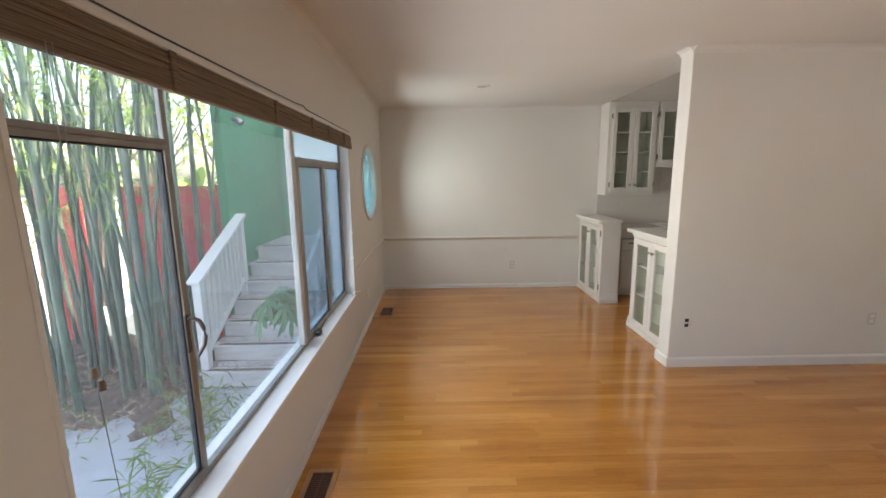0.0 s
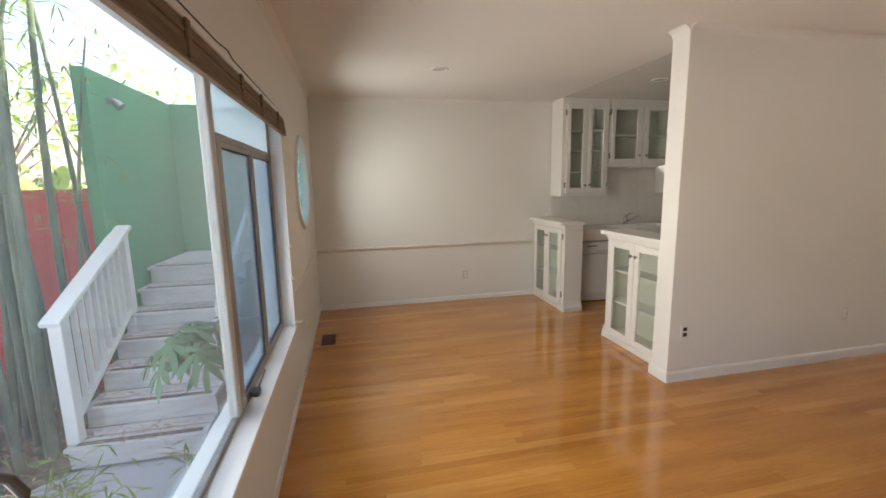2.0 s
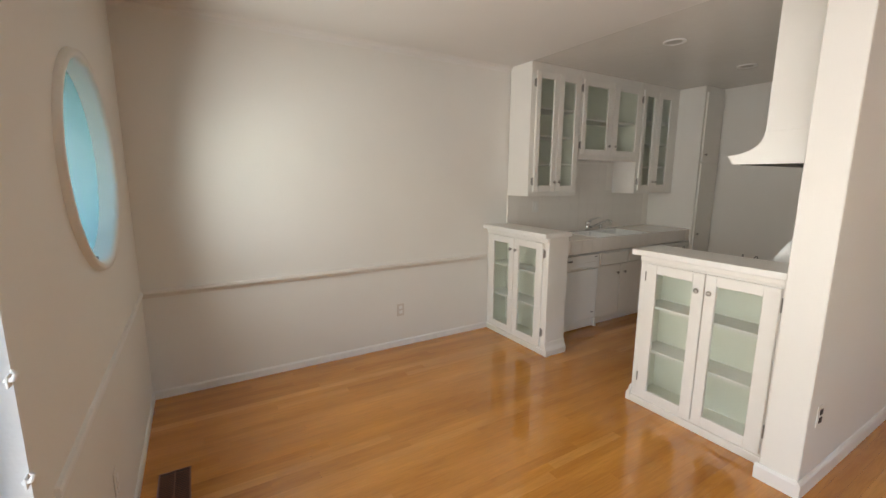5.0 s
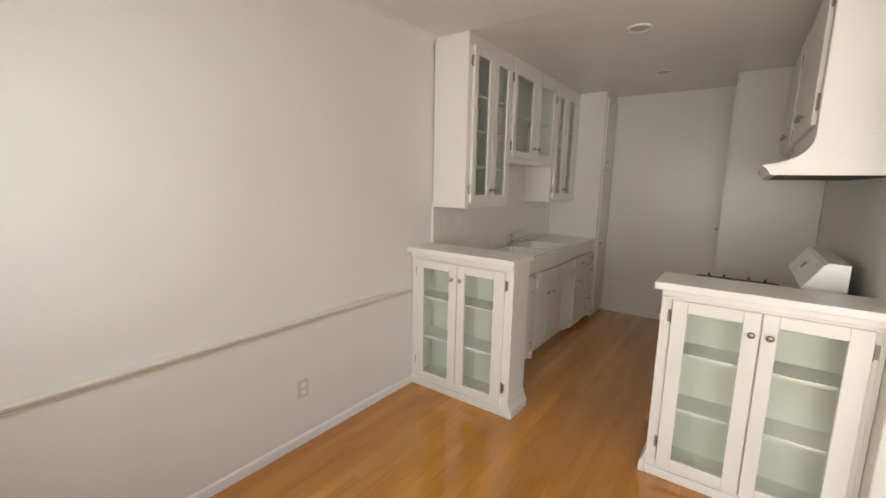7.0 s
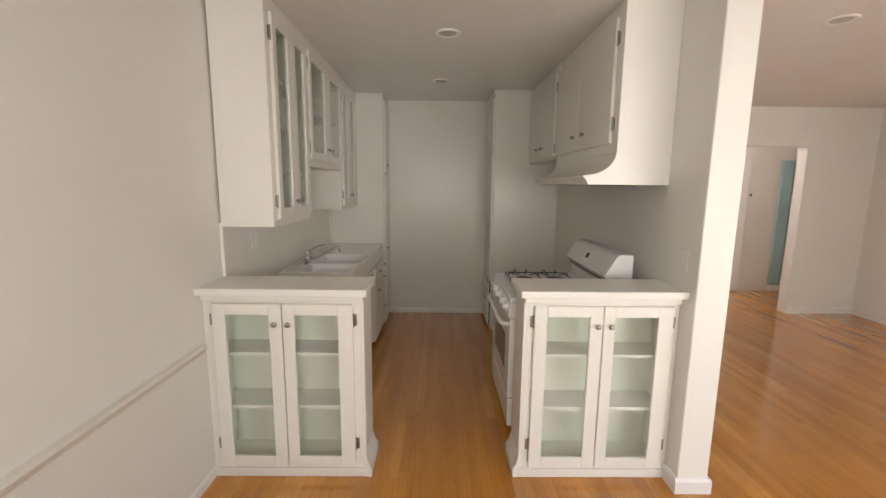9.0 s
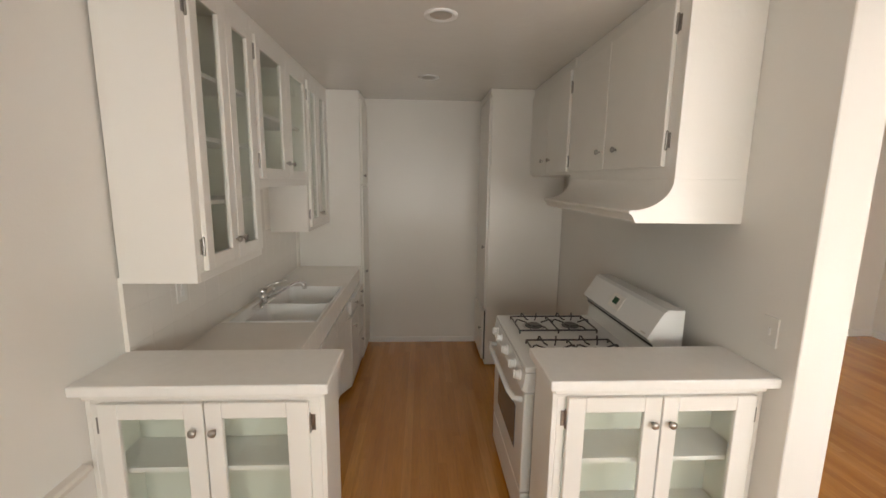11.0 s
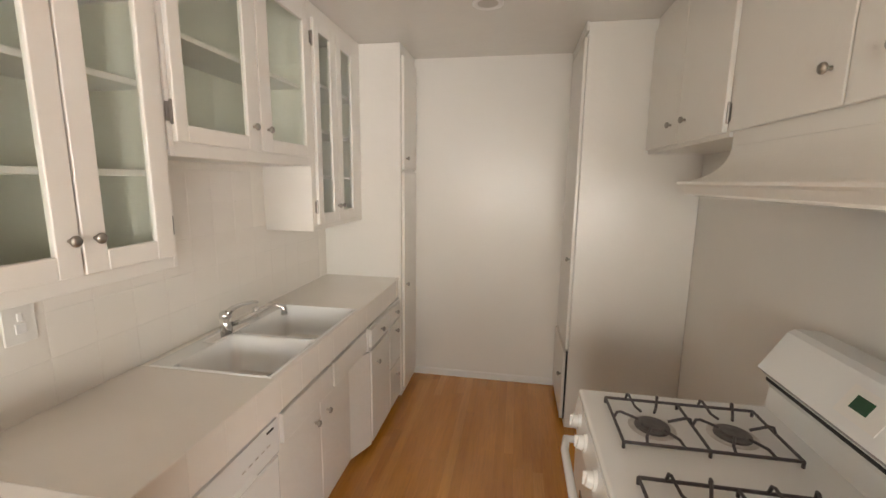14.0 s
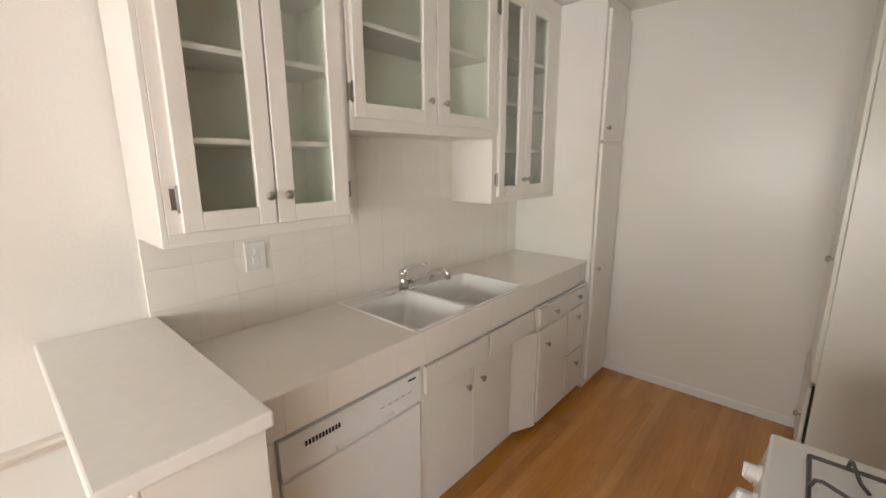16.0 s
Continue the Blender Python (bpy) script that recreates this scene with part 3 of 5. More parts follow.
def ceiling_light(x, y, z, r=0.085):
    t = thing("ceiling_light", (x, y, z), "round white recessed ceiling light, switched off", "ceiling light", "recessed ceiling lights")
    b = B()
    n = 32
    rings = [[b.verts.new((x + a * math.cos(2 * math.pi * k / n), y + a * math.sin(2 * math.pi * k / n), z + d)) for k in range(n)] for a, d in ((r, 0), (r, -0.006), (r - 0.012, -0.01), (r - 0.026, -0.006), (r - 0.03, 0))]
    for r0, r1 in zip(rings, rings[1:]):
        for k in range(n):
            b.faces.new((r0[k], r0[(k + 1) % n], r1[(k + 1) % n], r1[k]))
    bmesh.ops.recalc_face_normals(b, faces=b.faces[:])
    part("trim_ring", b, TRIM, t, "white trim ring", smooth=True)
    part("lens", cyl(B(), (x, y, z - 0.0035), (x, y, z - 0.001), r - 0.029, n=28), CANLENS, t, "greyish unlit lens")
    return t


ceiling_light(1.085, 5.86, ZC)
ceiling_light(0.94, 3.50, ZC)
ceiling_light(3.17, 3.59, ZC)
ceiling_light(3.485, 5.91, ZC + 0.002)
ceiling_light(4.755, 5.95, ZC + 0.002)


def wall_plate(name, at, normal, slots, label, category, material=PLAST, w=0.07, h=0.115):
    """A wall plate at a point on a wall whose outward normal is an axis."""
    nx, ny = normal
    x, y, z = at
    t = thing(name, at, label, category)
    def bx(u0, u1, z0, z1, d0, d1, r=0.0):
        if ny:
            ys = sorted((y + ny * d0, y + ny * d1))
            return box(B(), x + u0, x + u1, ys[0], ys[1], z + z0, z + z1, r=r)
        xs = sorted((x + nx * d0, x + nx * d1))
        return box(B(), xs[0], xs[1], y + u0, y + u1, z + z0, z + z1, r=r)
    part("plate", bx(-w / 2, w / 2, -h / 2, h / 2, 0, 0.006, 0.002), material, t)
    for z0, z1, u, mt, nm in slots:
        part(nm, bx(-u, u, z0, z1, 0.005, 0.0095, 0.001), mt, t)
    return t


OLDPLATE = mat("aged_plastic", (0.66, 0.60, 0.54), 0.4)
SOCK = [(0.008, 0.036, 0.016, BLACK, "socket"), (-0.036, -0.008, 0.016, BLACK, "socket")]
PALE = [(0.008, 0.036, 0.016, TRIM, "socket"), (-0.036, -0.008, 0.016, TRIM, "socket")]
TOG = [(-0.014, 0.014, 0.006, TRIM, "toggle")]
wall_plate("wall_outlet", (2.695, PY0, 0.40), (0, -1), SOCK, "white outlet plate with dark sockets near the wall end", "outlet")
wall_plate("wall_outlet", (4.30, PY0, 0.41), (0, -1), PALE, "white outlet plate low on the partition", "outlet", OLDPLATE)
wall_plate("wall_outlet", (1.685, YN, 0.35), (0, -1), PALE, "off-white outlet plate below the chair rail", "outlet", OLDPLATE)
wall_plate("wall_outlet", (XW, 5.75, 0.36), (1, 0), PALE, "painted blank plate low on the window wall", "outlet", WALL)
wall_plate("light_switch", (2.69, PY1, 1.248), (0, 1), TOG, "white switch plate above the peninsula", "light switch")
wall_plate("light_switch", (3.288, YN - 0.0185, 1.25), (0, -1), [(-0.03, 0.0, 0.014, TRIM, "socket"), (0.008, 0.03, 0.006, TRIM, "toggle")], "white switch and socket plate on the tiled splashback", "light switch", w=0.085, h=0.12)

# ---- floor vents ----


def floor_vent(x0, x1, y0, y1, rim, label):
    t = thing("floor_vent", ((x0 + x1) / 2, (y0 + y1) / 2, 0), label, "floor vent")
    b = B()
    for d in ((x0, x1, y0, y0 + rim), (x0, x1, y1 - rim, y1), (x0, x0 + rim, y0 + rim, y1 - rim), (x1 - rim, x1, y0 + rim, y1 - rim)):
        box(b, *d, 0.0005, 0.007, r=0.001)
    part("vent_frame", b, OAKTRIM if rim > 0.01 else VENT, t)
    # no hole here: a black plate imitates the shade below the slats
    part("duct_shade", box(B(), x0 + rim, x1 - rim, y0 + rim, y1 - rim, 0.0005, 0.002), BLACK, t, "black plate in place of the shade below the slats")
    yy = y0 + rim + 0.008
    while yy < y1 - rim - 0.006:
        part("slat", box(B(), x0 + rim, x1 - rim, yy, yy + 0.005, 0.002, 0.0055), VENT, t)
        yy += 0.0145
    part("slat", box(B(), (x0 + x1) / 2 - 0.003, (x0 + x1) / 2 + 0.003, y0 + rim, y1 - rim, 0.0022, 0.006), VENT, t)


VENT = mat("brown_vent_metal", (0.22, 0.11, 0.08), 0.45, 0.4)
OAKTRIM = noisy("oak_vent_frame", (0.42, 0.2, 0.07), (0.52, 0.27, 0.1), 0.3, 8.0, stretch=(8, 1, 8))
floor_vent(-0.175, -0.005, 2.93, 3.29, 0.028, "brown metal floor vent in an oak frame by the window wall")
floor_vent(-0.145, 0.0, 5.985, 6.275, 0.008, "dark brown metal floor vent by the window wall")

# ---- cabinets ----


def unit_matrix(kind, x0, y0):
    """Local axes: u to the right as one faces the front, v into the unit, z up."""
    if kind == "south":
        return Matrix.Translation((x0, y0, 0))
    if kind == "west":
        return Matrix.Translation((x0, y0, 0)) @ Matrix.Rotation(radians(-90), 4, "Z")
    return Matrix.Translation((x0, y0, 0)) @ Matrix.Rotation(radians(180), 4, "Z")


def lpart(name, bm, M, material, parent, label="", smooth=False):
    bm.transform(M)
    return part(name, bm, material, parent, label, smooth)


def knob(M, u, z, v, parent, r=0.0155):
    b = B()
    cyl(b, (u, v + 0.001, z), (u, v - 0.016, z), 0.006, n=10)
    ball(b, (u, v - 0.021, z), r, (1, 0.65, 1))
    return lpart("knob", b, M, KNOB, parent, "small round nickel knob", smooth=True)


def hinge(M, u, z, v, parent, h=0.062, side=1):
    b = B()
    box(b, u, u + side * 0.02 if side > 0 else u, v - 0.0035, v, z - h / 2, z + h / 2) if side > 0 else box(b, u - 0.02, u, v - 0.0035, v, z - h / 2, z + h / 2)
    cyl(b, (u, v - 0.006, z - h * 0.55), (u, v - 0.006, z + h * 0.55), 0.006, n=8)
    for dz in (-h * 0.56, h * 0.56):
        ball(b, (u, v - 0.006, z + dz), 0.0065, n=6)
    cyl(b, (u + side * 0.012, v - 0.003, z - h * 0.3), (u + side * 0.012, v - 0.006, z - h * 0.3), 0.004, n=8)
    cyl(b, (u + side * 0.012, v - 0.003, z + h * 0.3), (u + side * 0.012, v - 0.006, z + h * 0.3), 0.004, n=8)
    return lpart("hinge", b, M, HINGE, parent, "nickel surface hinge")


def door(M, u0, u1, z0, z1, parent, glazed, knob_at=None, hinge_side=None, hz=(), v=0.0, th=0.02, stile=(0.06, 0.06), rail=0.06, material=None, name="door"):
    """A cabinet door lying on the face frame. knob_at: (u, z); hinge_side -1 left, 1 right."""
    material = material or CAB
    b = B()
    if glazed:
        sl, sr = stile
        for d in ((u0, u0 + sl, z0, z1), (u1 - sr, u1, z0, z1), (u0 + sl, u1 - sr, z0, z0 + rail), (u0 + sl, u1 - sr, z1 - rail, z1)):
            box(b, d[0], d[1], v - th, v, d[2], d[3], r=0.0025)
    else:
        box(b, u0, u1, v - th, v, z0, z1, r=0.004, seg=2)
    d = lpart(name, b, M, material, parent)
    if glazed:
        p = lpart("pane", box(B(), u0 + sl, u1 - sr, v - 0.011, v - 0.008, z0 + rail, z1 - rail), M, CABGLASS, d)
        p.visible_shadow = False
    if knob_at:
        knob(M, knob_at[0], knob_at[1], v - th, d)
    for z in hz:
        hinge(M, u0 if hinge_side < 0 else u1, z, v, d, side=hinge_side)
    return d


def glass_body(M, t, w, depth, z0, z1, frame_u, shelves, split, base=0.0, top_rail=0.04, bot_rail=0.04, openings=()):
    """A carcass with an open front behind a face frame, and shelves."""
    th = 0.018
    def panel(nm, *d):
        return lpart(nm, box(B(), *d, r=0.002), M, CAB, t)
    panel("side_panel", 0, th, 0, depth, z0, z1)
    panel("side_panel", w - th, w, 0, depth, z0, z1)
    panel("bottom_panel", th, w - th, 0.02, depth, z0, z0 + th)
    panel("top_panel", th, w - th, 0.02, depth, z1 - th, z1)
    for a, c in frame_u:
        panel("stile", a, c, 0.0, 0.02, z0 + bot_rail, z1 - top_rail)
    panel("rail", th, w - th, 0, 0.02, z0, z0 + bot_rail)
    panel("rail", th, w - th, 0, 0.02, z1 - top_rail, z1)
    b = B()
    box(b, th + 0.001, w - th - 0.001, depth - 0.01, depth - 0.002, z0 + th, z1 - th)
    box(b, th + 0.0005, th + 0.003, 0.021, depth - 0.01, z0 + th, z1 - th)
    box(b, w - th - 0.003, w - th - 0.0005, 0.021, depth - 0.01, z0 + th, z1 - th)
    box(b, th + 0.003, w - th - 0.003, 0.022, depth - 0.01, z0 + th + 0.0005, z0 + th + 0.003)
    lpart("lining", b, M, INSIDE, t, "pale green-grey painted inside")
    for z in shelves:
        lpart("shelf", box(B(), th + 0.003, w - th - 0.003, 0.03, depth - 0.011, z - 0.01, z + 0.01, r=0.002), M, TRIM, t, "white painted shelf")


def peninsula(name, ytop, w, label, molding_right):
    """A glass-fronted peninsula cabinet that faces west; its left end is at y = ytop."""
    M = unit_matrix("west", 2.68, ytop)
    t = thing(name, (2.8, ytop - w / 2, 0), label, "cabinet", "glass-fronted peninsula cabinets")
    glass_body(M, t, w, 0.235, 0.05, 1.052, ((0.018, 0.05), (w - 0.06, w - 0.018), (w / 2 - 0.02, w / 2 + 0.02)), (0.395, 0.703), None, top_rail=0.06)
    dw = 0.363
    u = 0.054
    door(M, u, u + dw, 0.07, 1.0, t, True, (u + dw - 0.032, 0.895), -1, (0.20, 0.91), th=0.022, stile=(0.068, 0.067), rail=0.06)
    u2 = u + dw + 0.006
    door(M, u2, u2 + dw + 0.004, 0.07, 1.0, t, True, (u2 + 0.032, 0.895), 1, (0.20, 0.91), th=0.022, stile=(0.06, 0.078), rail=0.06)
    b = B()
    box(b, -0.0, w, -0.012, 0.235, 0.0, 0.05, r=0.004)
    if molding_right:
        s = 1
        prof = [(w, 0), (w + 0.03, 0), (w + 0.03, 0.05), (w + 0.012, 0.085), (w + 0.004, 0.12), (w, 0.12)]
    else:
        prof = [(0, 0), (-0.03, 0), (-0.03, 0.05), (-0.012, 0.085), (-0.004, 0.12), (0, 0.12)]
    bb = B()
    va = [bb.verts.new((p, -0.012, z)) for p, z in prof]
    vb = [bb.verts.new((p, 0.235, z)) for p, z in prof]
    for i in range(len(prof)):
        j = (i + 1) % len(prof)
        bb.faces.new((va[i], va[j], vb[j], vb[i]))
    bb.faces.new(va)
    bb.faces.new(vb[::-1])
    bmesh.ops.recalc_face_normals(bb, faces=bb.faces[:])
    lpart("plinth", b, M, CAB, t, "low painted base board")
    lpart("base_moulding", bb, M, CAB, t, "flared moulding at the foot")
    b = B()
    box(b, 0.0, w, -0.018, 0.0, 1.012, 1.052, r=0.005)
    lpart("top_moulding", b, M, CAB, t, "slim moulding under the top")
    return t


peninsula("peninsula_cabinet", YN - 0.001, 0.846, "white glass-doored peninsula cabinet with empty shelves, against the chair-rail wall", True)
peninsula("peninsula_cabinet", 5.503, 0.831, "white glass-doored peninsula cabinet with empty shelves, beside the partition end", False)


def peninsula_top(y0, y1, label):
    t = thing("worktop", (2.77, (y0 + y1) / 2, 1.053), label, "worktop")
    part("slab", box(B(), 2.61, 2.925, y0, y1, 1.053, 1.092, r=0.006, seg=2), LAM, t)


peninsula_top(6.325, YN, "white solid slab on the peninsula cabinet by the wall")
peninsula_top(PY1, 5.535, "white solid slab on the peninsula cabinet by the stove")

# wall cabinets over the sink
MN = unit_matrix("south", 2.90, 6.888)
D = 0.300
up = thing("wall_cabinet", (3.2, 7.0, 1.38), "tall white wall cabinet with two narrow glass doors and empty shelves", "wall cabinet")
glass_body(MN, up, 0.67, D, 1.378, ZC, ((0.018, 0.07), (0.62, 0.652), (0.32, 0.37)), (1.69, 1.96, 2.22), None, top_rail=0.1)
door(MN, 0.055, 0.343, 1.42, 2.535, up, True, (0.316, 1.515), -1, (1.52, 2.43), stile=(0.056, 0.061), rail=0.059)
door(MN, 0.349, 0.643, 1.42, 2.535, up, True, (0.382, 1.515), 1, (1.52, 2.43), stile=(0.065, 0.067), rail=0.059)
MB = unit_matrix("south", 3.578, 6.888)
up = thing("wall_cabinet", (4.0, 7.0, 1.75), "short white wall cabinet with two glass doors over the sink", "wall cabinet")
glass_body(MB, up, 0.955, D, 1.747, ZC, ((0.018, 0.04), (0.915, 0.937), (0.46, 0.51)), (2.16,), None, top_rail=0.1, bot_rail=0.05)
door(MB, 0.014, 0.480, 1.795, 2.535, up, True, (0.429, 1.893), -1, (1.89, 2.45), stile=(0.053, 0.084), rail=0.058)
door(MB, 0.488, 0.945, 1.795, 2.535, up, True, (0.534, 1.893), 1, (1.89, 2.45), stile=(0.084, 0.055), rail=0.058)
MC = unit_matrix("south", 4.538, 6.888)
up = thing("wall_cabinet", (4.9, 7.0, 1.39), "tall white wall cabinet with two narrow glass doors beside the pantry", "wall cabinet")
glass_body(MC, up, 0.757, D, 1.383, ZC, ((0.018, 0.07), (0.60, 0.739), (0.30, 0.35)), (1.69, 1.96, 2.22), None, top_rail=0.1)
door(MC, 0.047, 0.322, 1.42, 2.535, up, True, (0.295, 1.515), -1, (1.52, 2.43), stile=(0.057, 0.074), rail=0.062)
door(MC, 0.328, 0.618, 1.42, 2.535, up, True, (0.356, 1.515), 1, (1.52, 2.43), stile=(0.069, 0.060), rail=0.062)

# pantry at the end, sink side
MP = unit_matrix("south", 5.297, 6.588)
pa = thing("pantry_cabinet", (5.5, 6.9, 0), "tall white pantry cabinet with two flush doors", "cabinet")
lpart("body", box(B(), 0, 0.416, 0, 0.610, 0.0, ZC, r=0.003), MP, CAB, pa)
door(MP, 0.03, 0.39, 1.757, 2.54, pa, False, (0.075, 1.836), 1, (1.85, 2.4))
door(MP, 0.03, 0.39, 0.06, 1.735, pa, False, (0.07, 0.89), 1, (0.25, 1.0, 1.6))

# ---- base units along the sink wall ----
FY = 6.63


def drawer_front(M, u0, u1, z0, z1, parent, kn=True, v=0.0, kz=None):
    b = box(B(), u0, u1, v - 0.02, v, z0, z1, r=0.004, seg=2)
    d = lpart("drawer", b, M, CAB, parent)
    if kn:
        knob(M, (u0 + u1) / 2, kz or (z0 + z1) / 2, v - 0.02, d)
    return d


dwm = unit_matrix("south", 3.05, FY)
dwt = thing("dishwasher", (3.35, 6.9, 0.02), "white built-in dishwasher with a plain door", "dishwasher")
lpart("body", box(B(), 0.0, 0.62, 0.01, 0.55, 0.1, 0.80), dwm, APPL, dwt)
lpart("kickplate", box(B(), 0.0, 0.62, 0.02, 0.04, 0.012, 0.105), dwm, APPL, dwt, "white recessed kickplate")
dd = lpart("dishwasher_door", box(B(), 0.005, 0.615, -0.016, 0.008, 0.11, 0.64, r=0.008, seg=2), dwm, APPL, dwt)
lpart("badge", box(B(), 0.53, 0.575, -0.0175, -0.015, 0.175, 0.183), dwm, BLACK, dd, "small dark badge")
cp = lpart("control_panel", extrude_profile(B(), [(0.008, 0.645), (-0.014, 0.645), (-0.02, 0.66), (-0.016, 0.79), (0.008, 0.795)], 0.005, 0.615, "x"), dwm, APPL, dwt)
for k in range(11):
    lpart("vent_slot", box(B(), 0.09 + k * 0.0125, 0.097 + k * 0.0125, -0.0205, -0.016, 0.735, 0.752), dwm, BLACK, cp)
lpart("latch", extrude_profile(B(), [(-0.016, 0.655), (-0.032, 0.66), (-0.034, 0.668), (-0.016, 0.68)], 0.2, 0.46, "x"), dwm, APPL, cp, "curved finger grip")
lpart("badge", box(B(), 0.545, 0.585, -0.0205, -0.016, 0.765, 0.771), dwm, BLACK, cp)
for k in range(5):
    lpart("print_mark", box(B(), 0.40 + k * 0.035, 0.418 + k * 0.035, -0.021, -0.017, 0.715, 0.719), dwm, NICKEL, cp)

MS = unit_matrix("south", 3.675, FY)
sb = thing("sink_cabinet", (4.1, 6.9, 0), "white sink base cabinet with flush doors and a splayed side board", "cabinet")
b = B()
box(b, 0, 0.03, -0.0, 0.55, 0.0, 0.80, r=0.003)
box(b, 0.03, 0.93, 0.0, 0.55, 0.66, 0.80)
box(b, 0.03, 0.93, 0.035, 0.55, 0.07, 0.66)
box(b, 0.03, 0.93, 0.075, 0.55, 0.0, 0.07)
bb = extrude_profile(B(), [(0.0345, 0.752), (0.0345, 0.932), (-0.042, 0.932), (-0.042, 0.922)], 0.05, 0.655, "x")
for v in bb.verts:
    v.co = Vector((v.co.z, v.co.y, v.co.x))
me_tmp = bpy.data.meshes.new("wedge")
bb.to_mesh(me_tmp)
bb.free()
b.from_mesh(me_tmp)
bpy.data.meshes.remove(me_tmp)
bmesh.ops.recalc_face_normals(b, faces=b.faces[:])
lpart("body", b, MS, CAB, sb)
lpart("plinth", box(B(), 0.03, 0.93, 0.055, 0.0745, 0, 0.069, r=0.003), MS, CAB, sb, "low painted base board")
drawer_front(MS, 0.022, 0.467, 0.66, 0.787, sb, False)
drawer_front(MS, 0.477, 0.925, 0.665, 0.79, sb, False, v=-0.004)
door(MS, 0.03, 0.388, 0.085, 0.645, sb, False, (0.336, 0.55), -1, (0.16, 0.57), v=0.034)
door(MS, 0.392, 0.738, 0.085, 0.645, sb, False, (0.455, 0.55), 1, (0.16, 0.57), v=0.034)
MD = unit_matrix("south", 4.612, 6.602)
db = thing("drawer_cabinet", (4.95, 6.9, 0), "white base cabinet with drawers and a flush door", "cabinet")
b = B()
box(b, 0, 0.687, 0.0, 0.55, 0.07, 0.80, r=0.003)
box(b, 0.0, 0.687, 0.06, 0.5, 0.0, 0.07)
lpart("body", b, MD, CAB, db)
drawer_front(MD, 0.005, 0.363, 0.68, 0.79, db)
door(MD, 0.005, 0.363, 0.06, 0.655, db, False, (0.09, 0.555), 1, (0.16, 0.58))
drawer_front(MD, 0.378, 0.64, 0.68, 0.79, db, kz=0.745)
drawer_front(MD, 0.378, 0.64, 0.365, 0.668, db, kz=0.605)
drawer_front(MD, 0.378, 0.64, 0.06, 0.353, db, kz=0.27)
lpart("cutting_board", box(B(), 0.10, 0.36, -0.032, 0.0, 0.793, 0.803, r=0.003), MD, TRIM, db, "edge of a pull-out board")
simple("filler", (2.915, 3.048, FY - 0.01, 7.18, 0.0, 0.80), CAB, None).name = "end_filler"
tagged(bpy.data.objects["end_filler"], "white painted filler beside the dishwasher", "cabinet panel")

# ---- worktop with tiled edge and splashback ----
TILE = noisy("glazed_tile", (0.82, 0.775, 0.715), (0.855, 0.81, 0.755), 0.14, 4.0, coat=0.3)
GROUT = noisy("pale_grout", (0.80, 0.76, 0.70), (0.83, 0.79, 0.73), 0.7, 20.0)
SX0, SX1, SY0, SY1 = 3.652, 4.492, 6.622, 7.14
WT = 0.043
wt = thing("sink_worktop", (4.1, 6.9, 0.86), "cream tiled worktop with a double sink let in", "worktop")
b = B()
for d in ((2.925, SX0, 6.61, 7.185), (SX1, 5.295, 6.61, 7.185), (SX0, SX1, 6.61, SY0), (SX0, SX1, SY1, 7.185)):
    box(b, *d, 0.872 + WT, 0.908 + WT)
box(b, 2.925, 5.295, 6.612, 6.626, 0.812, 0.948)
part("slab", b, GROUT, wt, "grouted worktop bed")
# edge tiles and field tiles
tm = None


def shared(name, me, mat_name, at, parent):
    ob = new(name, me)
    ob.location = at
    ob.parent = parent
    ob.matrix_parent_inverse = Matrix.Translation(-WHERE[parent.name])
    return ob


def tile_mesh(w, d, h, r=0.002):
    bm = box(B(), -w / 2, w / 2, -d / 2, d / 2, -h / 2, h / 2, r=r)
    me = bpy.data.meshes.new("tile")
    bm.to_mesh(me)
    bm.free()
    me.materials.append(TILE)
    return me


TW = 0.1515
edge_me = tile_mesh(0.1512, 0.012, 0.138, 0.0012)
for k in range(15):
    x = 2.925 + TW * (k + 0.5)
    if x < 5.25:
        shared("edge_tile", edge_me, None, (x, 6.606, 0.8835), wt)
part("worktop_surface", box(B(), 2.925, SX0 - 0.001, 6.602, 7.184, 0.9085 + WT, 0.911 + WT, r=0.0008), TILE, wt, "smooth cream surface")
part("worktop_surface", box(B(), SX1 + 0.001, 5.295, 6.602, 7.184, 0.9085 + WT, 0.911 + WT, r=0.0008), TILE, wt, "smooth cream surface")
part("worktop_surface", box(B(), SX0, SX1, 6.602, SY0 - 0.001, 0.9085 + WT, 0.911 + WT, r=0.0008), TILE, wt, "smooth cream surface")

sp = thing("splashback", (4.1, 7.19, 0.92), "cream glazed tile splashback above the worktop", "splashback")
part("grout_bed", box(B(), 2.905, 5.295, 7.1835, 7.1995, 0.94, 1.40), GROUT, sp)
sq = bpy.data.meshes.new("tile")
bm = box(B(), -0.0753, 0.0753, -0.003, 0.003, -0.0754, 0.0754, r=0.0005)
bm.to_mesh(sq)
bm.free()
sq.materials.append(TILE)
for j in range(6):
    for i in range(16):
        x, z = 2.905 + TW * (i + 0.5), 0.957 + TW * (j + 0.5)
        if x > 5.25 or (z > 1.39 and not 3.64 < x < 4.46) or z > 1.74:
            continue
        shared("tile", sq, None, (x, 7.185, z), sp)
part("grout_bed", box(B(), 3.572, 4.536, 7.1835, 7.1993, 1.40, 1.747), GROUT, sp)

